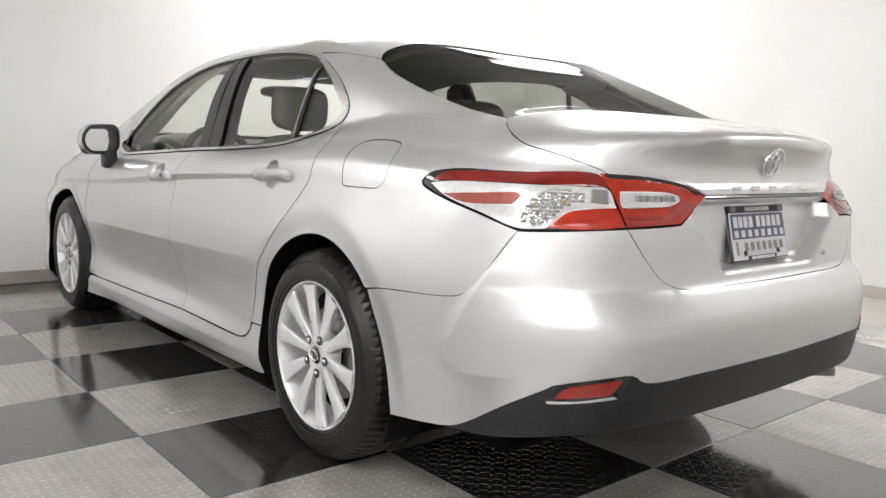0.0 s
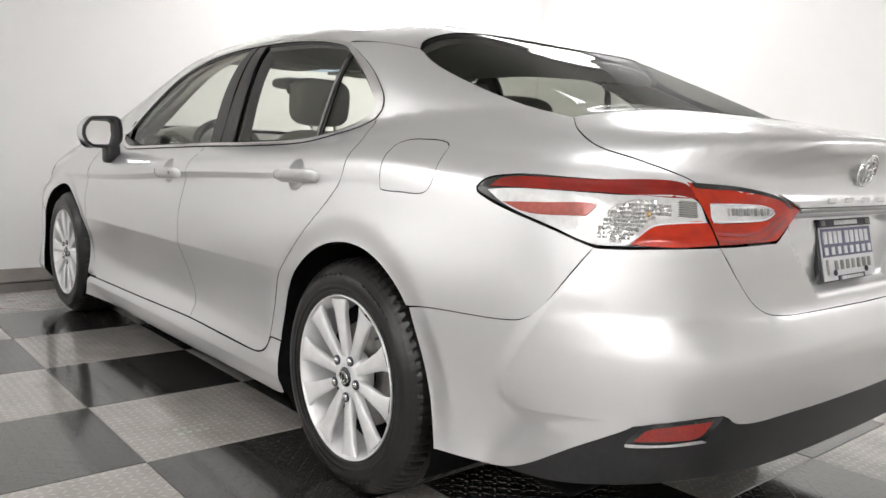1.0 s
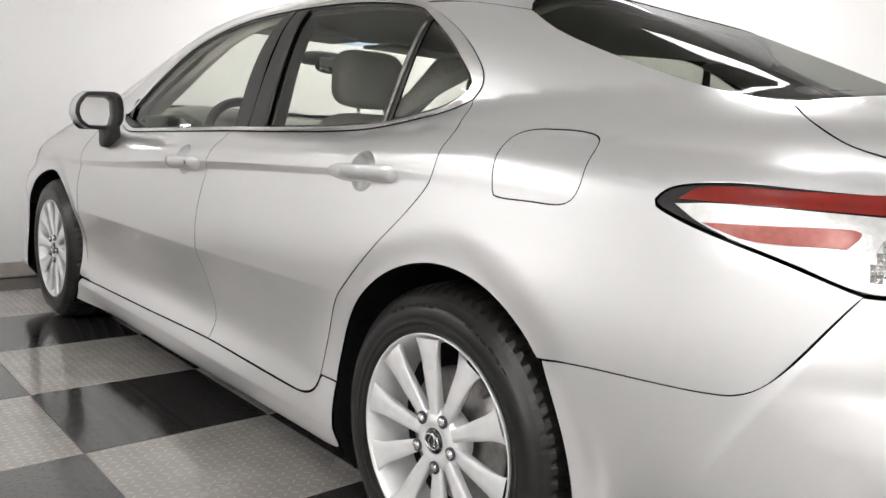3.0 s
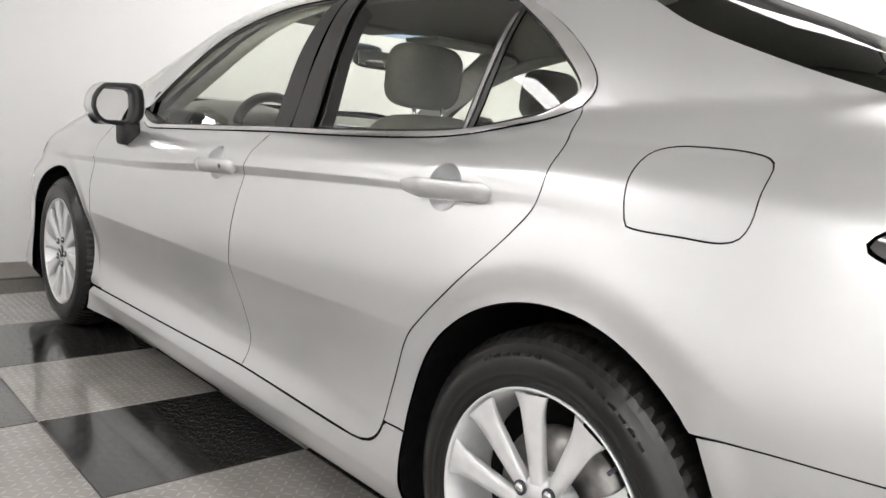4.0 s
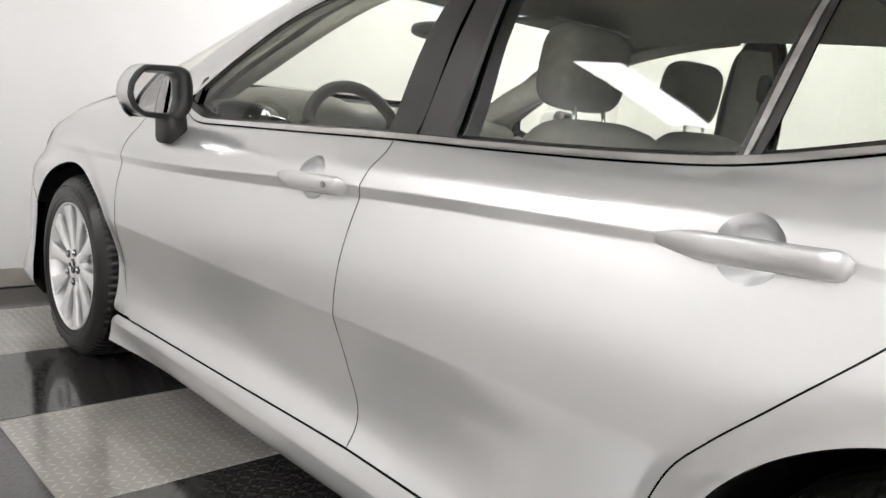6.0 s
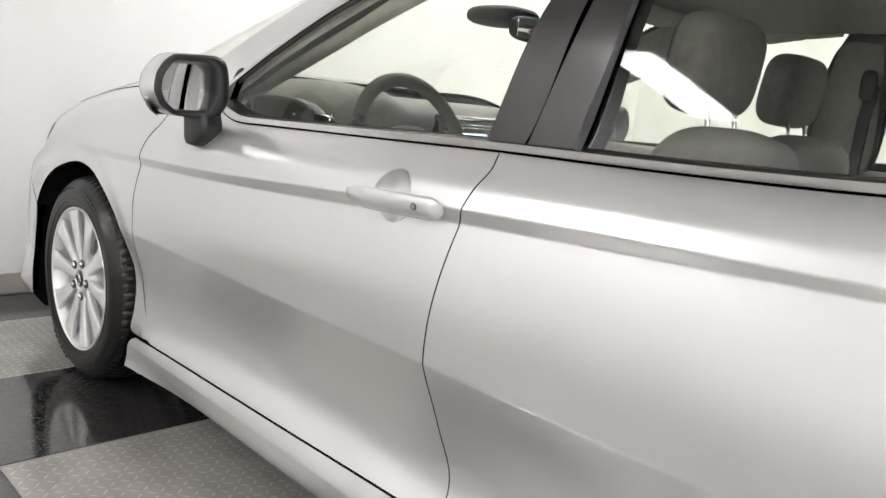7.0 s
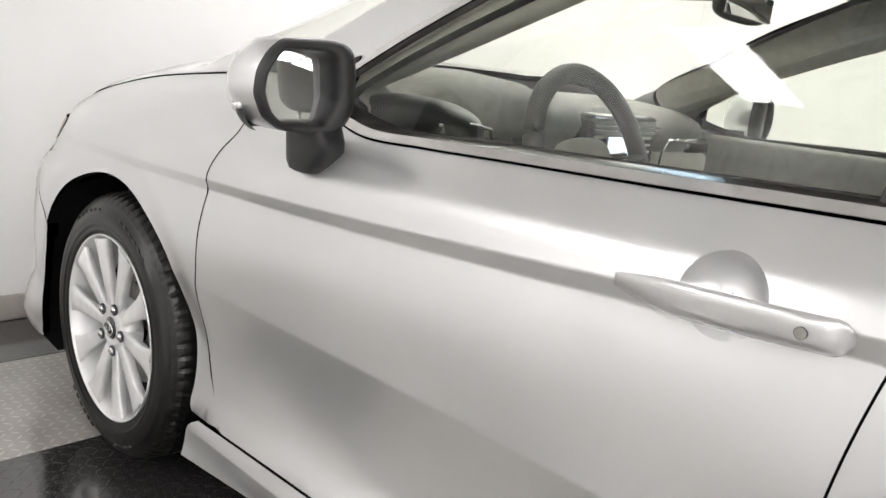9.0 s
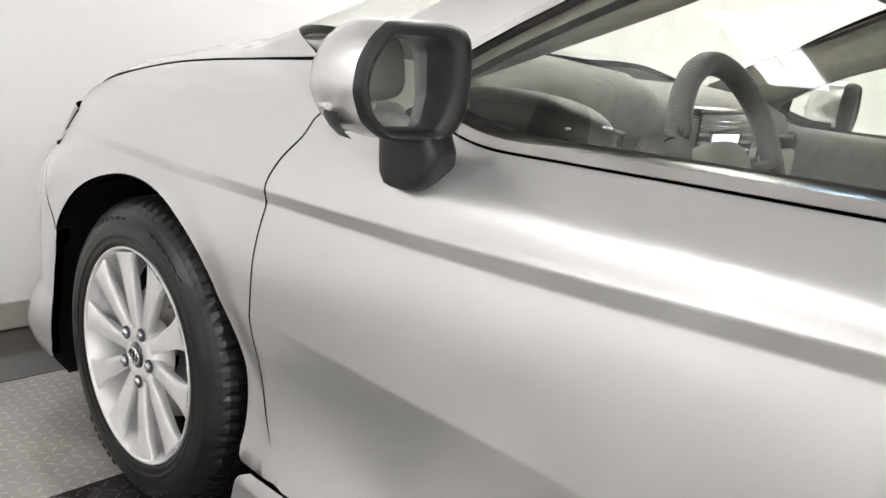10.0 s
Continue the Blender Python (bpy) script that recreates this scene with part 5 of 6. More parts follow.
# ---- tail: lamps, plate, badge ----
def tail_details():
    def find(name):
        return [o for o in car.children if o.name.split(".")[0] == name]
    lamps, lids = find("tail_lamp"), find("lid_lamp")
    for m in (False, True):
        lamp, inner = lamps[int(m)], lids[int(m)]
        def piece(name, pts, mat, parent, label="", lift=0.002, surf=rear_surf, res=0.010):
            return skin(name, chain(*pts, step=0.008), surf, mat, parent, label, res=res, gap=0.0, depth=0.003, lift=lift, mirror=m)
        piece("red_band", [[(0.208, 0.906), (0.235, 0.924), (0.269, 0.930), (0.448, 0.933), (0.675, 0.930)], [(0.694, 0.902), (0.642, 0.902), (0.518, 0.907), (0.277, 0.907)]], LENS_DARK, lamp, "bright red upper light band")
        piece("clear_lens", [[(0.204, 0.898), (0.277, 0.905), (0.519, 0.904), (0.692, 0.898)], [(0.712, 0.858), (0.644, 0.853), (0.597, 0.845), (0.575, 0.828)], [(0.552, 0.8055), (0.490, 0.8030)], [(0.402, 0.8290), (0.258, 0.8700)]], LENS_CLEAR, lamp, "clear lens over a silver reflector")
        piece("side_reflector", [[(0.255, 0.873), (0.36, 0.879), (0.483, 0.880)], [(0.464, 0.857), (0.326, 0.855)]], LENS_PINK, lamp, "pale red side reflector", 0.0035)
        piece("lower_red", [[(0.555, 0.8075), (0.575, 0.828), (0.597, 0.844), (0.644, 0.852), (0.711, 0.856)], [(0.734, 0.8115), (0.65, 0.8055)]], LENS_RED, lamp, "red lower lens")
        # bulb bowl and its grid
        bowl = [[(0.485, 0.812), (0.492, 0.845), (0.512, 0.878), (0.560, 0.898)], [(0.640, 0.896), (0.645, 0.866), (0.600, 0.856), (0.577, 0.838), (0.553, 0.812)]]
        piece("bowl", bowl, LENS_CLEAR, lamp, "silver lamp bowl", 0.0032)
        # cut-glass facets inside the bowl, finer towards the middle of the lamp
        edge = chain(*bowl, step=0.008)
        bm = bmesh.new()
        nu, nz = 20, 11
        for iu in range(nu):
            for iz in range(nz):
                u0, u1 = 0.485 + 0.160 * iu / nu, 0.485 + 0.160 * (iu + 1) / nu
                z0, z1 = 0.810 + 0.088 * iz / nz, 0.810 + 0.088 * (iz + 1) / nz
                c = np.array([(u0, z0), (u1, z0), (u1, z1), (u0, z1)])
                if not within(c, [edge]).all():
                    continue
                top = np.array([(0.5 * (u0 + u1) + random.uniform(-0.002, 0.002), 0.5 * (z0 + z1) + random.uniform(-0.002, 0.002))])
                q, t = rear_surf(c), rear_surf(top)[0]
                out = np.array((t[0], t[1] + 0.30, 0.0))
                out /= np.linalg.norm(out)
                lift = lambda p, h: tuple((p + out * h) * ((-1, 1, 1) if m else (1, 1, 1)))
                vs, peak = [bm.verts.new(lift(p, 0.0036)) for p in q], bm.verts.new(lift(t, random.uniform(0.006, 0.0085)))
                for k in range(4):
                    bm.faces.new((vs[k], vs[(k + 1) % 4], peak))
        bmesh.ops.remove_doubles(bm, verts=bm.verts, dist=0.0005)
        bmesh.ops.recalc_face_normals(bm, faces=bm.faces)
        part("facet_lens", bm, FACET, lamp, "bright cut-glass lens", smooth=False)
        p = rear_surf(np.array([[0.590, 0.868]]))[0]
        bm = bmesh.new()
        bmesh.ops.create_uvsphere(bm, u_segments=16, v_segments=10, radius=0.0065, matrix=pose(-p[0] if m else p[0], p[1], p[2]))
        part("bulb", bm, AMBER, lamp, "amber bulb")
        for k in range(7):
            z = 0.866 + 0.0045 * k
            piece("prism_rib", [[(0.650, z), (0.695, z - 0.001)], [(0.695, z + 0.0015), (0.650, z + 0.0025)]], CHROME, lamp, "", 0.0034, res=0.02)
        # inner lamp
        piece("reversing_lens", [[(0.724, 0.892), (0.81, 0.892), (0.873, 0.888)], [(0.907, 0.878), (0.876, 0.864), (0.80, 0.859), (0.727, 0.858)]], LENS_CLEAR, inner, "clear reversing lens")
        for k in range(12):
            a0 = 0.765 + 0.0105 * k
            piece("prism_rib", [[(a0, 0.869), (a0 + 0.006, 0.869)], [(a0 + 0.006, 0.884), (a0, 0.884)]], CHROME if k % 2 else STEEL, inner, "", 0.0030, res=0.02)
        piece("dark_edge", [[(0.684, 0.936), (0.80, 0.930), (0.883, 0.920), (0.946, 0.906), (0.985, 0.884)], [(0.975, 0.884), (0.94, 0.901), (0.88, 0.912), (0.80, 0.921), (0.690, 0.927)]], GLOSS_BLACK, inner, "black upper edge", 0.001)
        # pale moulded edges between the red and the clear lenses
        def moulding(pts, owner, r=0.0018):
            q = rear_surf(spline(pts, 0.010))
            q = [(-p[0] if m else p[0], p[1] - 0.0025, p[2]) for p in q]
            part("lens_edge", tube(q, r, 6), PLATE_WHITE, owner, "pale moulded lens edge")
        moulding([(0.553, 0.808), (0.575, 0.828), (0.597, 0.845), (0.644, 0.853), (0.711, 0.857)], lamp)
        moulding([(0.724, 0.893), (0.81, 0.893), (0.873, 0.889), (0.907, 0.878), (0.876, 0.863), (0.80, 0.858), (0.727, 0.857)], inner)
        arc = rear_surf(spline([(0.487, 0.812), (0.494, 0.845), (0.514, 0.878), (0.560, 0.897)], 0.010))
        part("bowl_edge", tube([(-p[0] if m else p[0], p[1] - 0.003, p[2]) for p in arc], 0.0022, 6), STEEL, lamp, "dark edge of the lamp bowl")
        moulding([(0.255, 0.873), (0.36, 0.8795), (0.483, 0.8805), (0.464, 0.8565), (0.326, 0.8545)], lamp, 0.0014)
        piece("inner_line", [[(0.735, 0.836), (0.85, 0.838), (0.93, 0.870)], [(0.936, 0.868), (0.855, 0.834), (0.735, 0.832)]], LENS_DEEP, inner, "", 0.0015)
        piece("inner_line", [[(0.735, 0.823), (0.86, 0.824), (0.95, 0.866)], [(0.955, 0.862), (0.865, 0.820), (0.735, 0.820)]], LENS_DEEP, inner, "", 0.0015)
    # bumper reflectors
    bumper = find("rear_bumper")[0]
    for m in (False, True):
        fr = skin("reflector", chain([(0.574, 0.404), (0.605, 0.444), (0.68, 0.458)], [(0.762, 0.467), (0.722, 0.417), (0.64, 0.408)], step=0.008), rear_surf, GLOSS_BLACK, bumper, "red reflector in a black and silver frame", res=0.012, gap=0, depth=0.012, lift=0.002, mirror=m)
        skin("reflector_lens", chain([(0.590, 0.411), (0.612, 0.436), (0.66, 0.448)], [(0.738, 0.458), (0.712, 0.425), (0.65, 0.416)], step=0.008), rear_surf, LENS_DEEP, fr, "red reflector lens", res=0.012, gap=0, depth=0.004, lift=0.0035, mirror=m)
        skin("frame_edge", chain([(0.574, 0.404), (0.64, 0.408), (0.722, 0.417)], [(0.727, 0.413), (0.64, 0.403), (0.572, 0.3995)], step=0.008), rear_surf, PAINT, fr, "thin silver frame edge", res=0.012, gap=0, depth=0.008, lift=0.005, mirror=m)
    # bar over the plate
    lid_ob = find("trunk_lid")[0]
    def back(x, z, lift=0.0):
        p = lid_surf(np.array([lid_z(x, z)]))[0]
        return Vector((p[0], p[1] - lift, p[2]))
    def strip(name, z0, z1, x0, x1, out, mat, label, slant=0.0):
        rows = []
        for k in range(25):
            x = x0 + (x1 - x0) * k / 24
            xm, xt = x * (1 + 0.5 * slant), x * (1 + slant)
            a, b = float(half_width_back(x, z0)), float(half_width_back(xt, z1))
            rows.append([(x, a + 0.02, z0), (x, a - out, z0), (xm, 0.5 * (a + b) - out - 0.002, 0.5 * (z0 + z1)), (xt, b - out, z1), (xt, b + 0.02, z1)])
        bm = grid_mesh(rows)
        bmesh.ops.recalc_face_normals(bm, faces=bm.faces)
        return part(name, bm, mat, lid_ob, label, smooth=False)
    bar = strip("trim_bar", 0.887, 0.914, -0.328, 0.328, 0.006, PAINT, "silver bar across the trunk lid", 0.16)
    # black strip painted in for the shadow below the bar
    strip("bar_shadow_gap", 0.874, 0.886, -0.322, 0.322, 0.001, GLOSS_BLACK, "black strip for the shadow under the bar")
    # five raised letters, kept as plain bars
    for k, x in enumerate((-0.185, -0.093, 0.0, 0.093, 0.180)):
        y = float(half_width_back(x, 0.902)) - 0.009
        bm = boxes((x - 0.021, x + 0.021, y - 0.003, y, 0.895, 0.9075), bevel=0.0015)
        part("name_bar", bm, CHROME, bar, "chrome name bar")
    for x in (0.300, 0.318):
        y = float(half_width_back(x, 0.703)) - 0.001
        part("trim_mark", boxes((x - 0.006, x + 0.006, y - 0.003, y + 0.004, 0.695, 0.711), bevel=0.001), CHROME, lid_ob, "small chrome trim mark")
    # badge: a plain chrome oval
    yb = float(half_width_back(0, 0.972))
    tilt = pose(0, yb - 0.010, 0.973, 17, 0, 0)
    bm = tube([(0.044 * math.cos(a), 0, 0.031 * 1.25 * math.sin(a)) for a in (2 * math.pi * i / 48 for i in range(48))], 0.0055, 10, closed=True)
    bm.transform(tilt)
    badge = part("badge", bm, CHROME, lid_ob, "chrome oval badge")
    for w, h, dz in ((0.016, 0.034, 0.0), (0.034, 0.012, 0.014)):
        bm = tube([(w * math.cos(a), -0.001, dz + h * math.sin(a)) for a in (2 * math.pi * i / 36 for i in range(36))], 0.0042, 8, closed=True)
        bm.transform(tilt)
        part("badge_oval", bm, CHROME, badge)
    # dealer plate
    y0, y1 = -0.974, -0.938
    top, low = 0.852, 0.698
    slope = (y1 - y0) / (top - low)
    yy = lambda z: y0 + (z - low) * slope
    tilt = Matrix.Translation((0, yy(0.775), 0.775)) @ Matrix.Rotation(math.atan(-slope) , 4, "X")
    bm = boxes((-0.157, 0.157, 0.004, 0.022, -0.079, 0.079), bevel=0.004, m=tilt)
    plate = part("licence_plate", bm, GLOSS_BLACK, lid_ob, "white and dark blue dealer plate in a black frame")
    def on(name, rows, mat, label=""):
        return part(name, boxes(*rows, m=tilt), mat, plate, label, smooth=False)
    on("plate_sheet", [(-0.147, 0.147, 0.001, 0.006, -0.074, 0.074)], PLATE_WHITE, "white plate sheet")
    on("blue_field", [(-0.143, 0.143, -0.0005, 0.003, -0.016, 0.054)], PLATE_BLUE, "dark blue upper field")
    on("frame_band", [(-0.147, 0.147, -0.002, 0.004, 0.058, 0.077)], INK, "dark frame band")
    on("frame_band", [(-0.075, 0.075, -0.002, 0.004, -0.077, -0.064)], INK, "dark frame band")
    # lettering kept as plain upright bars, letter by letter
    def bars(xs, width, z0, z1, mat, y=-0.0024):
        for x in xs:
            on("text_bar", [(x - width / 2, x + width / 2, y, 0.001, z0, z1)], mat, "plain text bar")
    bars([-0.124 + 0.027 * k for k in range(4)] + [-0.003 + 0.029 * k for k in range(5)], 0.018, 0.016, 0.047, PLATE_WHITE)
    bars([-0.125 + 0.0355 * k for k in range(8)], 0.017, -0.011, 0.008, PLATE_WHITE)
    bars([-0.080 + 0.032 * k for k in range(7)], 0.013, -0.050, -0.026, TRIM_MID)
    bars([-0.128], 0.007, -0.060, -0.022, TRIM_MID)
    bars([-0.062 + 0.0135 * k for k in range(10)], 0.009, 0.062, 0.073, PLATE_WHITE, -0.0036)
    bars([-0.056 + 0.016 * k for k in range(8)], 0.011, -0.0745, -0.0665, PLATE_WHITE, -0.0036)
    bars([-0.128, 0.128], 0.022, 0.061, 0.074, TRIM_MID, -0.0036)
    for x in (-0.092, 0.088):
        bm = bmesh.new()
        bmesh.ops.create_uvsphere(bm, u_segments=14, v_segments=8, radius=0.008, matrix=tilt @ pose(x, -0.002, -0.056) @ Matrix.Diagonal((1, 0.5, 1, 1)))
        part("screw", bm, INK, plate, "dark plate screw")


def half_width_back(x, z):
    """How far back the body reaches at a place across it."""
    p = shoot(np.array([[x, -0.5, z]]), np.array([[0.0, -1.0, 0.0]]), 0.8)
    return p[0, 1]


tail_details()


# ---- nose ----
def nose():
    mir = lambda a: (a * (-1, 1) + (0.9 * math.pi, 0))[::-1]
    side = [front(-float(half_width(y, z)), y, z) for y, z in ((3.31, 0.70), (3.28, 0.62), (3.222, 0.50), (3.228, 0.40), (3.225, 0.30), (3.205, 0.195))]
    low = [front(-0.87, 3.25, 0.185), front(-0.6, 3.6, 0.185), (0.45 * math.pi, 0.19)]
    high = [(0.45 * math.pi, 0.76), front(-0.55, 3.55, 0.72), front(-0.75, 3.42, 0.69)]
    half = np.vstack([spline(list(high) + side[:1], 0.014)[:-1], spline(side, 0.014)[:-1], spline(side[-1:] + low, 0.014)])
    skin("front_bumper", np.vstack([half, mir(half)[1:-1]]), front_surf, PAINT, car, "silver front bumper", res=0.02, depth=0.02)
    for m in (False, True):
        lampy = chain([front(-0.826, 3.235, 0.800), front(-0.80, 3.31, 0.80), front(-0.70, 3.46, 0.79), front(-0.55, 3.58, 0.765)], [front(-0.55, 3.58, 0.73), front(-0.75, 3.42, 0.70), front(-0.83, 3.30, 0.715)], step=0.012)
        lamp = skin("headlamp", lampy, front_surf, LENS_CLEAR, car, "clear headlamp with an amber corner", res=0.016, gap=0.002, mirror=m)
        skin("corner_marker", chain([front(-0.826, 3.240, 0.796), front(-0.81, 3.285, 0.79)], [front(-0.82, 3.30, 0.735), front(-0.832, 3.275, 0.755)], step=0.01), front_surf, AMBER, lamp, "amber side marker", res=0.012, gap=0, depth=0.004, lift=0.002, mirror=m)


nose()


# ---- cabin ----
def pillow(cx, cy, cz, sx, sy, sz, e=0.45, n=28, k=18, m=None):
    """A padded block with full, rounded edges."""
    rows = []
    f = lambda v: math.copysign(abs(v) ** e, v)
    for i in range(k + 1):
        b = -math.pi / 2 + math.pi * i / k
        rows.append([(cx + sx * f(math.cos(b)) * f(math.cos(a)), cy + sy * f(math.cos(b)) * f(math.sin(a)), cz + sz * f(math.sin(b))) for a in (2 * math.pi * j / n for j in range(n))])
    bm = grid_mesh(rows, close_v=True)
    bmesh.ops.remove_doubles(bm, verts=bm.verts, dist=1e-6)
    bmesh.ops.recalc_face_normals(bm, faces=bm.faces)
    if m is not None:
        bm.transform(m)
    return bm


def seats():
    first = None
    for x, y in ((-0.37, 1.02), (0.37, 1.17)):
        seat = part("front_seat", pillow(0, 0.32, 0.46, 0.255, 0.27, 0.09, 0.5), CLOTH, car, "dark grey cloth front seat")
        seat.matrix_basis = pose(x, y, 0)
        lean = Matrix.Translation((0, 0.06, 0.48)) @ Matrix.Rotation(radians(14), 4, "X")
        part("backrest", pillow(0, 0, 0.27, 0.245, 0.075, 0.30, 0.45, m=lean), CLOTH, seat)
        for d in (-1, 1):
            part("bolster", pillow(d * 0.195, 0.055, 0.24, 0.05, 0.06, 0.22, 0.7, m=lean), CLOTH, seat)
        part("headrest", pillow(0, 0.015, 0.705, 0.130, 0.052, 0.096, 0.55, m=Matrix.Translation((0, 0.06, 0.45)) @ Matrix.Rotation(radians(6), 4, "X")), CLOTH, seat, "dark grey padded headrest")
        for d in (-0.055, 0.055):
            part("headrest_post", tube([(d, -0.045, 0.96), (d, -0.020, 1.10)], 0.006, 8), CHROME, seat, "steel headrest post")
    rear = part("rear_seat", pillow(0, 0.34, 0.46, 0.545, 0.26, 0.10, 0.4), CLOTH, car, "dark grey cloth rear bench")
    lean = Matrix.Translation((0, 0.13, 0.50)) @ Matrix.Rotation(radians(24), 4, "X")
    part("backrest", pillow(0, 0, 0.26, 0.55, 0.08, 0.29, 0.35, m=lean), CLOTH, rear)
    for x in (-0.36, 0.36):
        part("headrest", pillow(x, -0.115, 1.075, 0.125, 0.055, 0.075, 0.6), CLOTH, rear, "dark grey rear headrest")
        for d in (-0.05, 0.05):
            part("headrest_post", tube([(x + d, -0.11, 0.96), (x + d, -0.115, 1.04)], 0.006, 8), CHROME, rear)


seats()


def lining():
    # headliner and pillar linings follow the shell
    roof_ob = [o for o in car.children if o.name == "roof"][0]
    left = [sec(0.60, y, z) for y, z in ((1.75, 1.27), (1.45, 1.335), (1.10, 1.352), (0.733, 1.345), (0.45, 1.305))]
    edge = np.vstack([spline([(y, g) for y, g in left] + [sec(0.60, 0.10, 1.27)], 0.03), spline([sec(0.55, 0.06, 1.29), (0.03, 0.4 * math.pi)], 0.03)])
    fore = spline([(1.78, 0.4 * math.pi), sec(0.50, 1.70, 1.36), left[0]], 0.03)[:-1]
    half = np.vstack([fore, edge])
    mir = lambda a: (a * (1, -1) + (0, 0.8 * math.pi))[::-1]
    skin("headliner", np.vstack([half, mir(half)[1:-1]]), section_surf, HEADLINER, car, "grey cloth headliner", res=0.03, gap=0, depth=0.002, lift=-0.030)
    for m in (False, True):
        a_in = chain([sec_side(2.26, 0.965), sec_side(2.05, 1.085), sec_side(1.74, 1.245), sec(0.60, 1.55, 1.33)], [sec(0.50, 1.66, 1.37), sec(0.53, 1.76, 1.33), sec(0.60, 2.04, 1.19), sec(0.665, 2.34, 1.03)], step=0.02)
        skin("pillar_lining", a_in, section_surf, TRIM_LIGHT, car, "pale windscreen pillar lining", res=0.025, gap=0, depth=0.02, lift=-0.028, mirror=m)
        # deep inner face of the windscreen pillar, seen through the door window
        s = -1 if m else 1
        edge = curve([1.15, 1.45, 1.74, 2.03, 2.25], [1.352, 1.330, 1.254, 1.110, 0.985])
        inner = curve([1.15, 1.30, 1.50, 1.72, 1.96, 2.20, 2.30], [1.330, 1.312, 1.272, 1.200, 1.105, 1.010, 0.970])
        rows = []
        for y in np.linspace(1.15, 2.24, 30):
            zo, zi = float(edge(y)), float(inner(y))
            xo = float(cabin(y, zo)) - 0.020
            rows.append([(-s * xo, y, zo + 0.004), (-s * (xo - 0.012), y, zo - 0.010), (-s * (0.5 * (xo + 0.60) + 0.006), y, 0.5 * (zo + zi) - 0.012), (-s * 0.606, y, zi - 0.001), (-s * 0.598, y, zi + 0.004), (-s * 0.585, y + 0.01, zi + 0.030)])
        part("pillar_lining", grid_mesh(rows), TRIM_LIGHT, car, "pale windscreen pillar lining")
        c_in = chain([sec_side(0.10, 1.03), sec_side(0.105, 1.12), sec_side(0.21, 1.215), sec_side(0.36, 1.30)], [sec(0.605, 0.25, 1.29), sec(0.60, 0.07, 1.265), sec(0.64, -0.23, 1.15), sec(0.65, -0.5, 1.08)], [sec(0.70, -0.45, 1.0), sec(0.74, -0.1, 1.0)], step=0.02)
        skin("pillar_lining", c_in, section_surf, TRIM_MID, car, "grey rear pillar lining", res=0.025, gap=0, depth=0.01, lift=-0.030, mirror=m)
        b_in = chain([(1.245, 0.95), (1.195, 1.211), (1.13, 1.345)], [(1.03, 1.345), (1.03, 1.211), (1.062, 0.95)], step=0.02)
        skin("pillar_lining", b_in, trim_surf, TRIM_LIGHT, car, "pale centre pillar lining", res=0.02, gap=0, depth=0.04, lift=-0.022, mirror=m)
        # door linings: flat trim with an upper roll
        s = -1 if m else 1
        for y0, y1, z1 in ((1.22, 2.18, 0.935), (0.45, 1.13, 0.955)):
            rows = []
            for k in range(15):
                y = y0 + (y1 - y0) * k / 14
                zt = z1 + 0.010 * (1 - k / 14)
                rows.append([(-s * x, y, z) for x, z in ((0.742, zt), (0.715, zt + 0.004), (0.690, zt - 0.012), (0.685, zt - 0.06), (0.700, zt - 0.13), (0.670, zt - 0.20), (0.66, zt - 0.22), (0.72, zt - 0.26), (0.735, 0.45), (0.74, 0.28))])
            part("door_lining", grid_mesh(rows), TRIM_MID, car, "grey padded door lining")
    part("cabin_floor", boxes((-0.72, 0.72, -0.1, 2.5, 0.23, 0.27), bevel=0.01), TRIM_DARK, car, "dark carpeted floor")
    part("parcel_shelf", boxes((-0.66, 0.66, -0.66, 0.02, 0.975, 0.995), bevel=0.006), TRIM_DARK, car, "dark shelf under the rear window")
    part("rear_bulkhead", boxes((-0.70, 0.70, -0.13, -0.10, 0.27, 0.98)), TRIM_DARK, car)
    # belts seen on the centre pillars
    for s in (1, -1):
        part("seat_belt", tube([(-s * 0.650, 1.06, 1.20), (-s * 0.655, 1.07, 1.10), (-s * 0.68, 1.08, 0.95), (-s * 0.69, 1.10, 0.6)], 0.018, 8, flat=0.12), TRIM_DARK, car, "dark seat belt")
        part("belt_anchor", pillow(-s * 0.655, 1.075, 1.20, 0.014, 0.022, 0.045, 0.6), TRIM_DARK, car, "belt anchor cover")


lining()


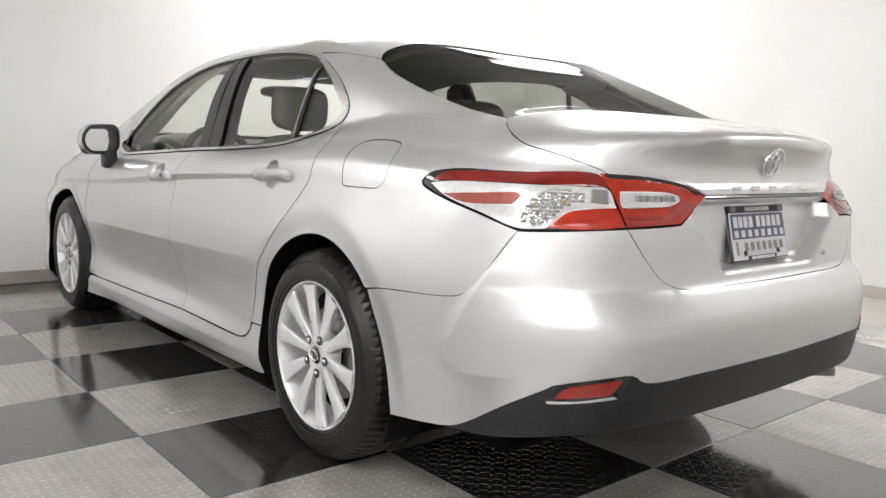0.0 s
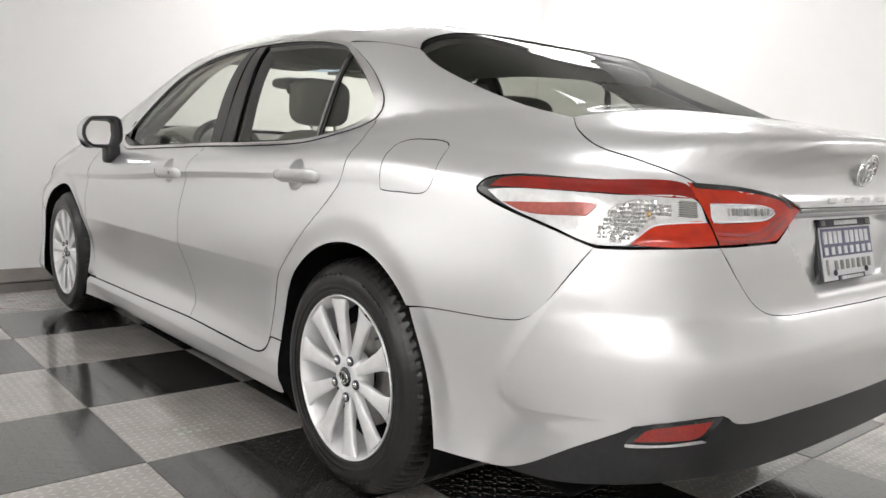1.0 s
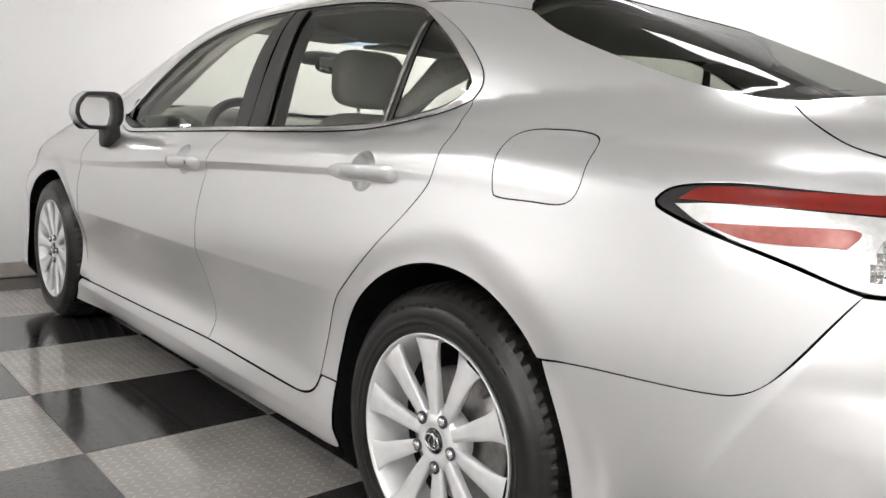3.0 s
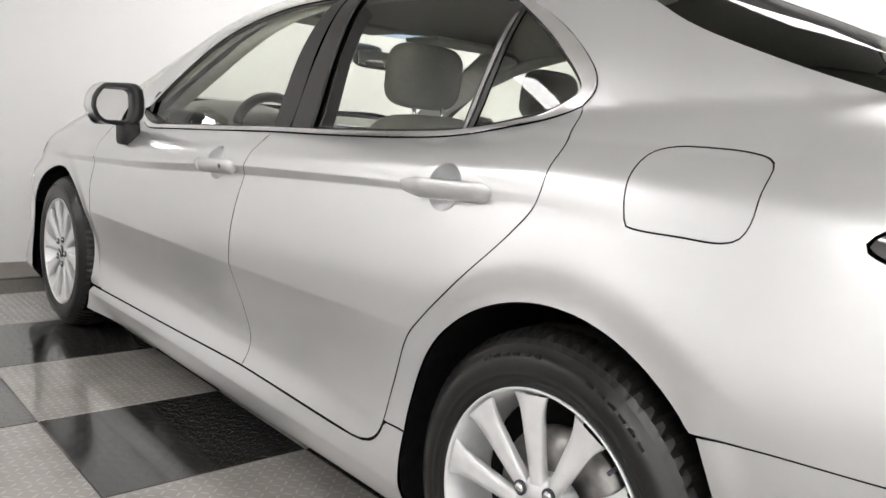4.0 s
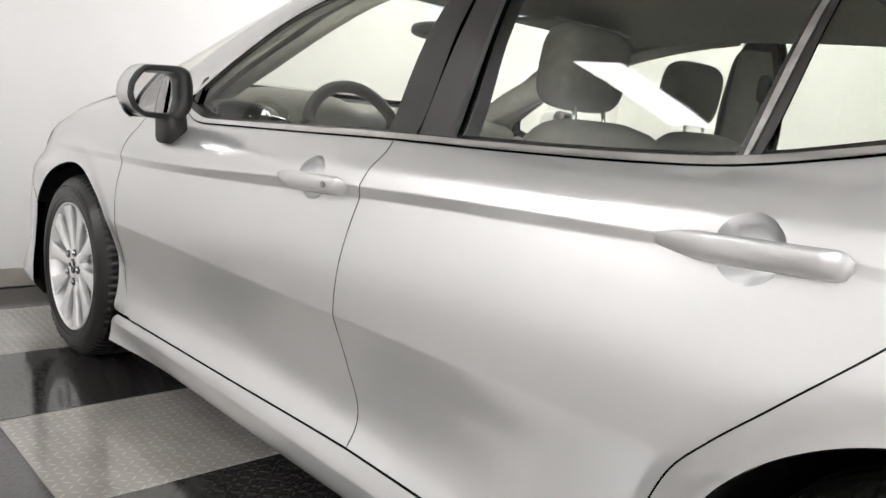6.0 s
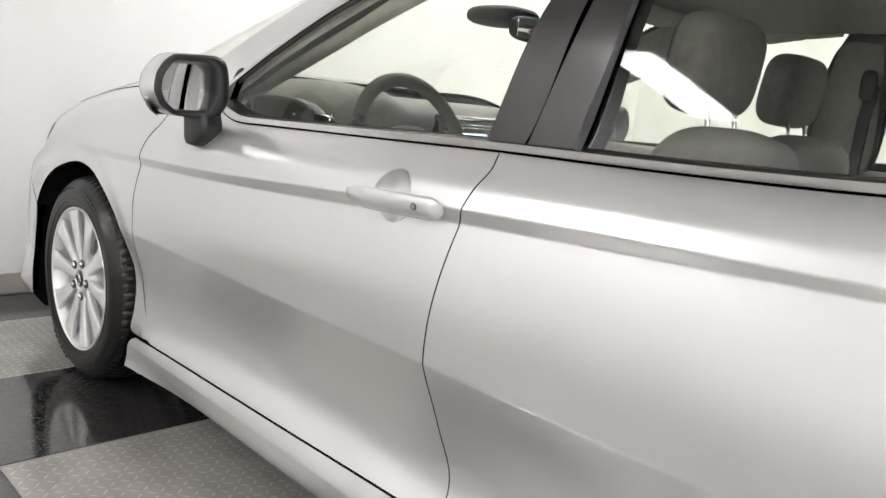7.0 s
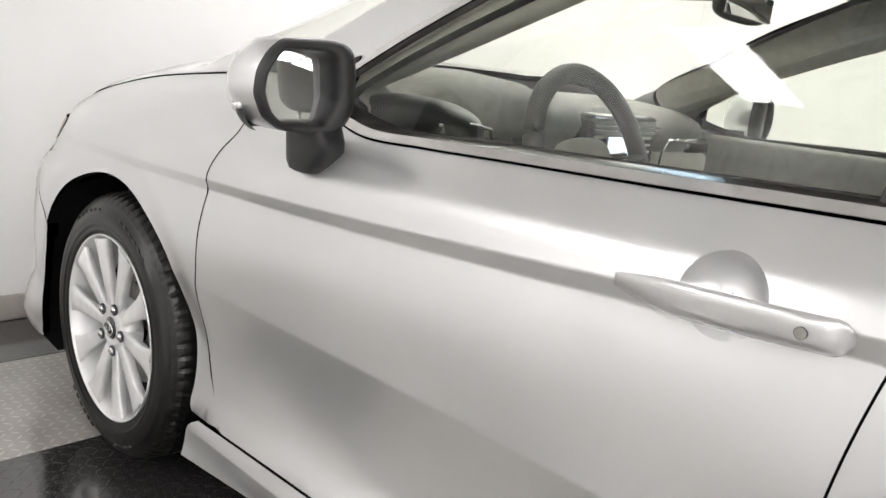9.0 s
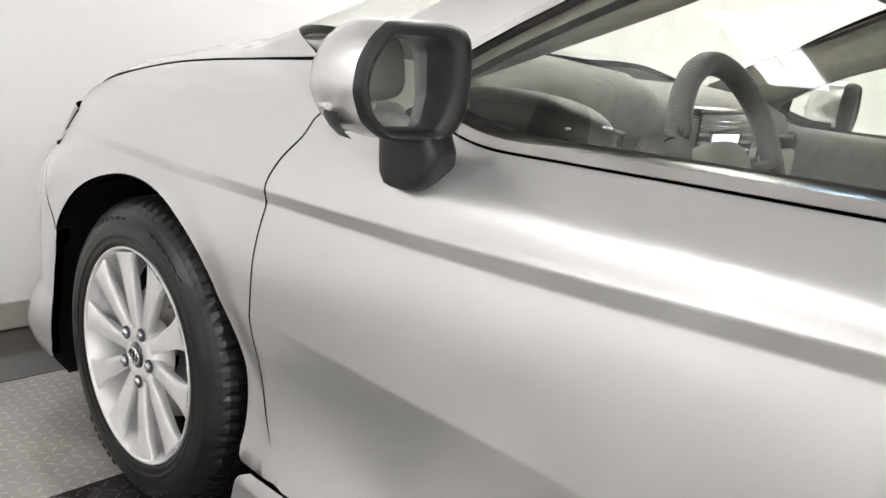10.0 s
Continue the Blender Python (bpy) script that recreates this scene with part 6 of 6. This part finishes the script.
def dashboard():
    prof = [(2.66, 0.975), (2.45, 1.012), (2.28, 1.022), (2.17, 1.010), (2.115, 0.985), (2.10, 0.955), (2.115, 0.925), (2.14, 0.905), (2.125, 0.88), (2.10, 0.84), (2.11, 0.76), (2.16, 0.66), (2.24, 0.56), (2.45, 0.5)]
    rows = []
    for k in range(41):
        x = -0.69 + 1.38 * k / 40
        hump = 0.030 * math.exp(-((x + 0.37) / 0.17) ** 4)
        drop = 0.02 * (abs(x) / 0.69) ** 4
        bow = 0.05 * (abs(x) / 0.69) ** 2
        rows.append([(x, y + (bow if y < 2.3 else -0.25 * (abs(x) / 0.69) ** 3 if y > 2.6 else 0) - hump * (1.6 if 2.09 < y < 2.2 and z > 0.92 else 0), z + (hump if z > 0.95 and y < 2.5 else 0) - (drop if z > 0.9 else 0)) for y, z in prof])
    bm = grid_mesh(rows)
    bmesh.ops.recalc_face_normals(bm, faces=bm.faces)
    dash = part("dashboard", bm, TRIM_MID, car, "grey padded dashboard with a dark centre stack")
    # end pod by the driver's door
    part("end_vent", pillow(-0.625, 2.10, 0.935, 0.065, 0.165, 0.062, 0.8), BLACK, dash, "glossy black vent pod")
    part("vent_strip", tube([(-0.675, 1.985, 0.955), (-0.63, 1.945, 0.962), (-0.58, 1.945, 0.955), (-0.565, 1.955, 0.925)], 0.0035, 8), CHROME, dash, "bright vent surround")
    # centre stack
    part("centre_stack", boxes((-0.06, 0.26, 2.07, 2.16, 0.70, 0.985), bevel=0.02), GLOSS_BLACK, dash, "black centre stack")
    part("display", boxes((0.02, 0.15, 2.064, 2.072, 0.855, 0.930), bevel=0.002), DISPLAY, dash, "lit touch screen")
    for z in (0.955, 0.945, 0.838):
        part("stack_strip", boxes((-0.05, 0.25, 2.062, 2.070, z, z + 0.004)), CHROME, dash, "thin bright strip")
    for k in range(5):
        part("stack_button", boxes((0.175, 0.215, 2.062, 2.072, 0.855 + 0.018 * k, 0.861 + 0.018 * k), bevel=0.001), TRIM_LIGHT, dash)
        part("stack_button", boxes((-0.045, -0.015, 2.062, 2.072, 0.855 + 0.018 * k, 0.861 + 0.018 * k), bevel=0.001), TRIM_LIGHT, dash)
    for x in (0.0, 0.19):
        bm = bmesh.new()
        bmesh.ops.create_cone(bm, cap_ends=True, segments=20, radius1=0.016, radius2=0.014, depth=0.02, matrix=pose(x, 2.055, 0.805, 90, 0, 0))
        part("knob", bm, CHROME, dash)
    # glove-box side
    part("glove_box", boxes((0.31, 0.62, 2.085, 2.14, 0.72, 0.885), bevel=0.02), TRIM_LIGHT, dash, "pale glove box lid")
    part("glove_strip", tube([(0.30, 2.078, 0.74), (0.305, 2.074, 0.89), (0.34, 2.074, 0.925), (0.60, 2.095, 0.925), (0.64, 2.105, 0.87)], 0.004, 8), CHROME, dash, "bright line round the passenger side")
    part("passenger_vent", boxes((0.50, 0.62, 2.09, 2.11, 0.885, 0.915), bevel=0.004), GLOSS_BLACK, dash)
    # instrument pod and gauges
    part("instrument_pod", boxes((-0.50, -0.24, 2.09, 2.16, 0.88, 0.985), bevel=0.02), TRIM_DARK, dash, "dark instrument pod")
    for x in (-0.44, -0.30):
        bm = tube([(x + 0.045 * math.cos(a), 2.088, 0.935 + 0.045 * math.sin(a)) for a in (2 * math.pi * i / 28 for i in range(28))], 0.003, 6, closed=True)
        part("gauge_ring", bm, CHROME, dash)
    # console
    part("console", boxes((-0.11, 0.11, 1.2, 2.12, 0.27, 0.62), bevel=0.03), TRIM_DARK, car, "dark centre console")
    # steering wheel
    tilt = Matrix.Translation((-0.375, 1.853, 0.905)) @ Matrix.Rotation(radians(-22), 4, "X")
    rim = tube([(0.180 * math.cos(a), 0, 0.180 * math.sin(a)) for a in (2 * math.pi * i / 64 for i in range(64))], 0.0195, 12, closed=True)
    rim.transform(tilt)
    sw = part("steering_wheel", rim, TRIM_DARK, car, "dark three-spoke steering wheel")
    part("hub_pad", pillow(0, 0.02, -0.01, 0.075, 0.035, 0.065, 0.6, m=tilt), TRIM_MID, sw, "grey airbag pad")
    for pts in (((-0.06, 0.015, 0), (-0.17, 0, 0.01)), ((0.06, 0.015, 0), (0.17, 0, 0.01)), ((0, 0.015, -0.05), (0, 0, -0.17))):
        b = tube(pts, 0.020, 10, flat=0.45)
        b.transform(tilt)
        part("wheel_spoke", b, TRIM_DARK, sw)
    b = tube([(0.022 * math.cos(a), -0.018, -0.01 + 0.017 * math.sin(a)) for a in (2 * math.pi * i / 28 for i in range(28))], 0.0025, 6, closed=True)
    b.transform(tilt)
    part("emblem", b, CHROME, sw, "plain chrome oval")
    part("column", tube([(-0.375, 1.88, 0.89), (-0.375, 2.12, 0.80)], 0.045, 16), TRIM_DARK, sw)
    for d in (-1, 1):
        part("stalk", tube([(-0.375 + d * 0.04, 1.91, 0.90), (-0.375 + d * 0.17, 1.885, 0.915)], 0.008, 8), TRIM_DARK, sw)
    # inside mirror with its sensor cover
    part("inside_mirror", pillow(0.03, 1.80, 1.255, 0.125, 0.018, 0.036, 0.6, m=None), TRIM_DARK, car, "dark inside mirror")
    inside = [o for o in car.children if o.name == "inside_mirror"][0]
    part("mirror_face", boxes((-0.085, 0.145, 1.779, 1.784, 1.228, 1.282), bevel=0.002), MIRROR, inside, "mirror face")
    part("sensor_cover", pillow(0, 1.92, 1.292, 0.085, 0.11, 0.030, 0.7), TRIM_DARK, inside, "dark sensor cover behind the mirror")
    for s in (-1, 1):
        part("sun_visor", boxes((0.08 * s if s > 0 else -0.50, 0.50 if s > 0 else -0.08, 1.50, 1.70, 1.335, 1.350), bevel=0.006), HEADLINER, car, "folded pale sun visor")


dashboard()


# ---- floor tiles ----
def tiles():
    pitch, ox, oy = 0.602, -1.262, 0.512
    def mesh(name, mat):
        bm = boxes((0.0012, pitch - 0.0012, 0.0012, pitch - 0.0012, -0.010, 0.0), bevel=0.0)
        top = [e for e in bm.edges if all(v.co.z > -0.001 for v in e.verts)]
        bmesh.ops.bevel(bm, geom=top, offset=0.0015, segments=1, affect="EDGES")
        me = bpy.data.meshes.new(name)
        bm.to_mesh(me)
        bm.free()
        me.materials.append(mat)
        return me
    pale, dark = mesh("pale_tile", TILE_PALE), mesh("dark_tile", TILE_DARK)
    i0, i1 = math.ceil((ROOM_X0 - ox) / pitch) - 1, 6
    j0, j1 = math.ceil((ROOM_Y0 - oy) / pitch) - 1, math.floor((ROOM_Y1 - oy) / pitch)
    for i in range(i0, i1 + 1):
        for j in range(j0, j1 + 1):
            t = link(new("tile", pale if (i + j) % 2 == 0 else dark), floor)
            t.location = (ox + i * pitch, oy + j * pitch, random.uniform(-0.0004, 0.0))
    part("floor_border", boxes((ox + 7 * pitch + 0.002, ROOM_X1, ROOM_Y0, ROOM_Y1, -0.010, -0.001)), BORDER, floor, "pale beige strip beside the tiles", smooth=False)
    # a worn maker's mark on one pale tile
    rows = []
    for k in range(4):
        x = -1.10 + 0.030 * k
        rows += [(x, x + 0.020, 0.665 + 0.006 * (k % 2), 0.690, 0.0002, 0.0010), (x + 0.004, x + 0.018, 0.715, 0.735 - 0.004 * (k % 3), 0.0002, 0.0010)]
    part("tile_mark", boxes(*rows), TRIM_MID, floor, "worn pale mark on a tile", smooth=False)


tiles()
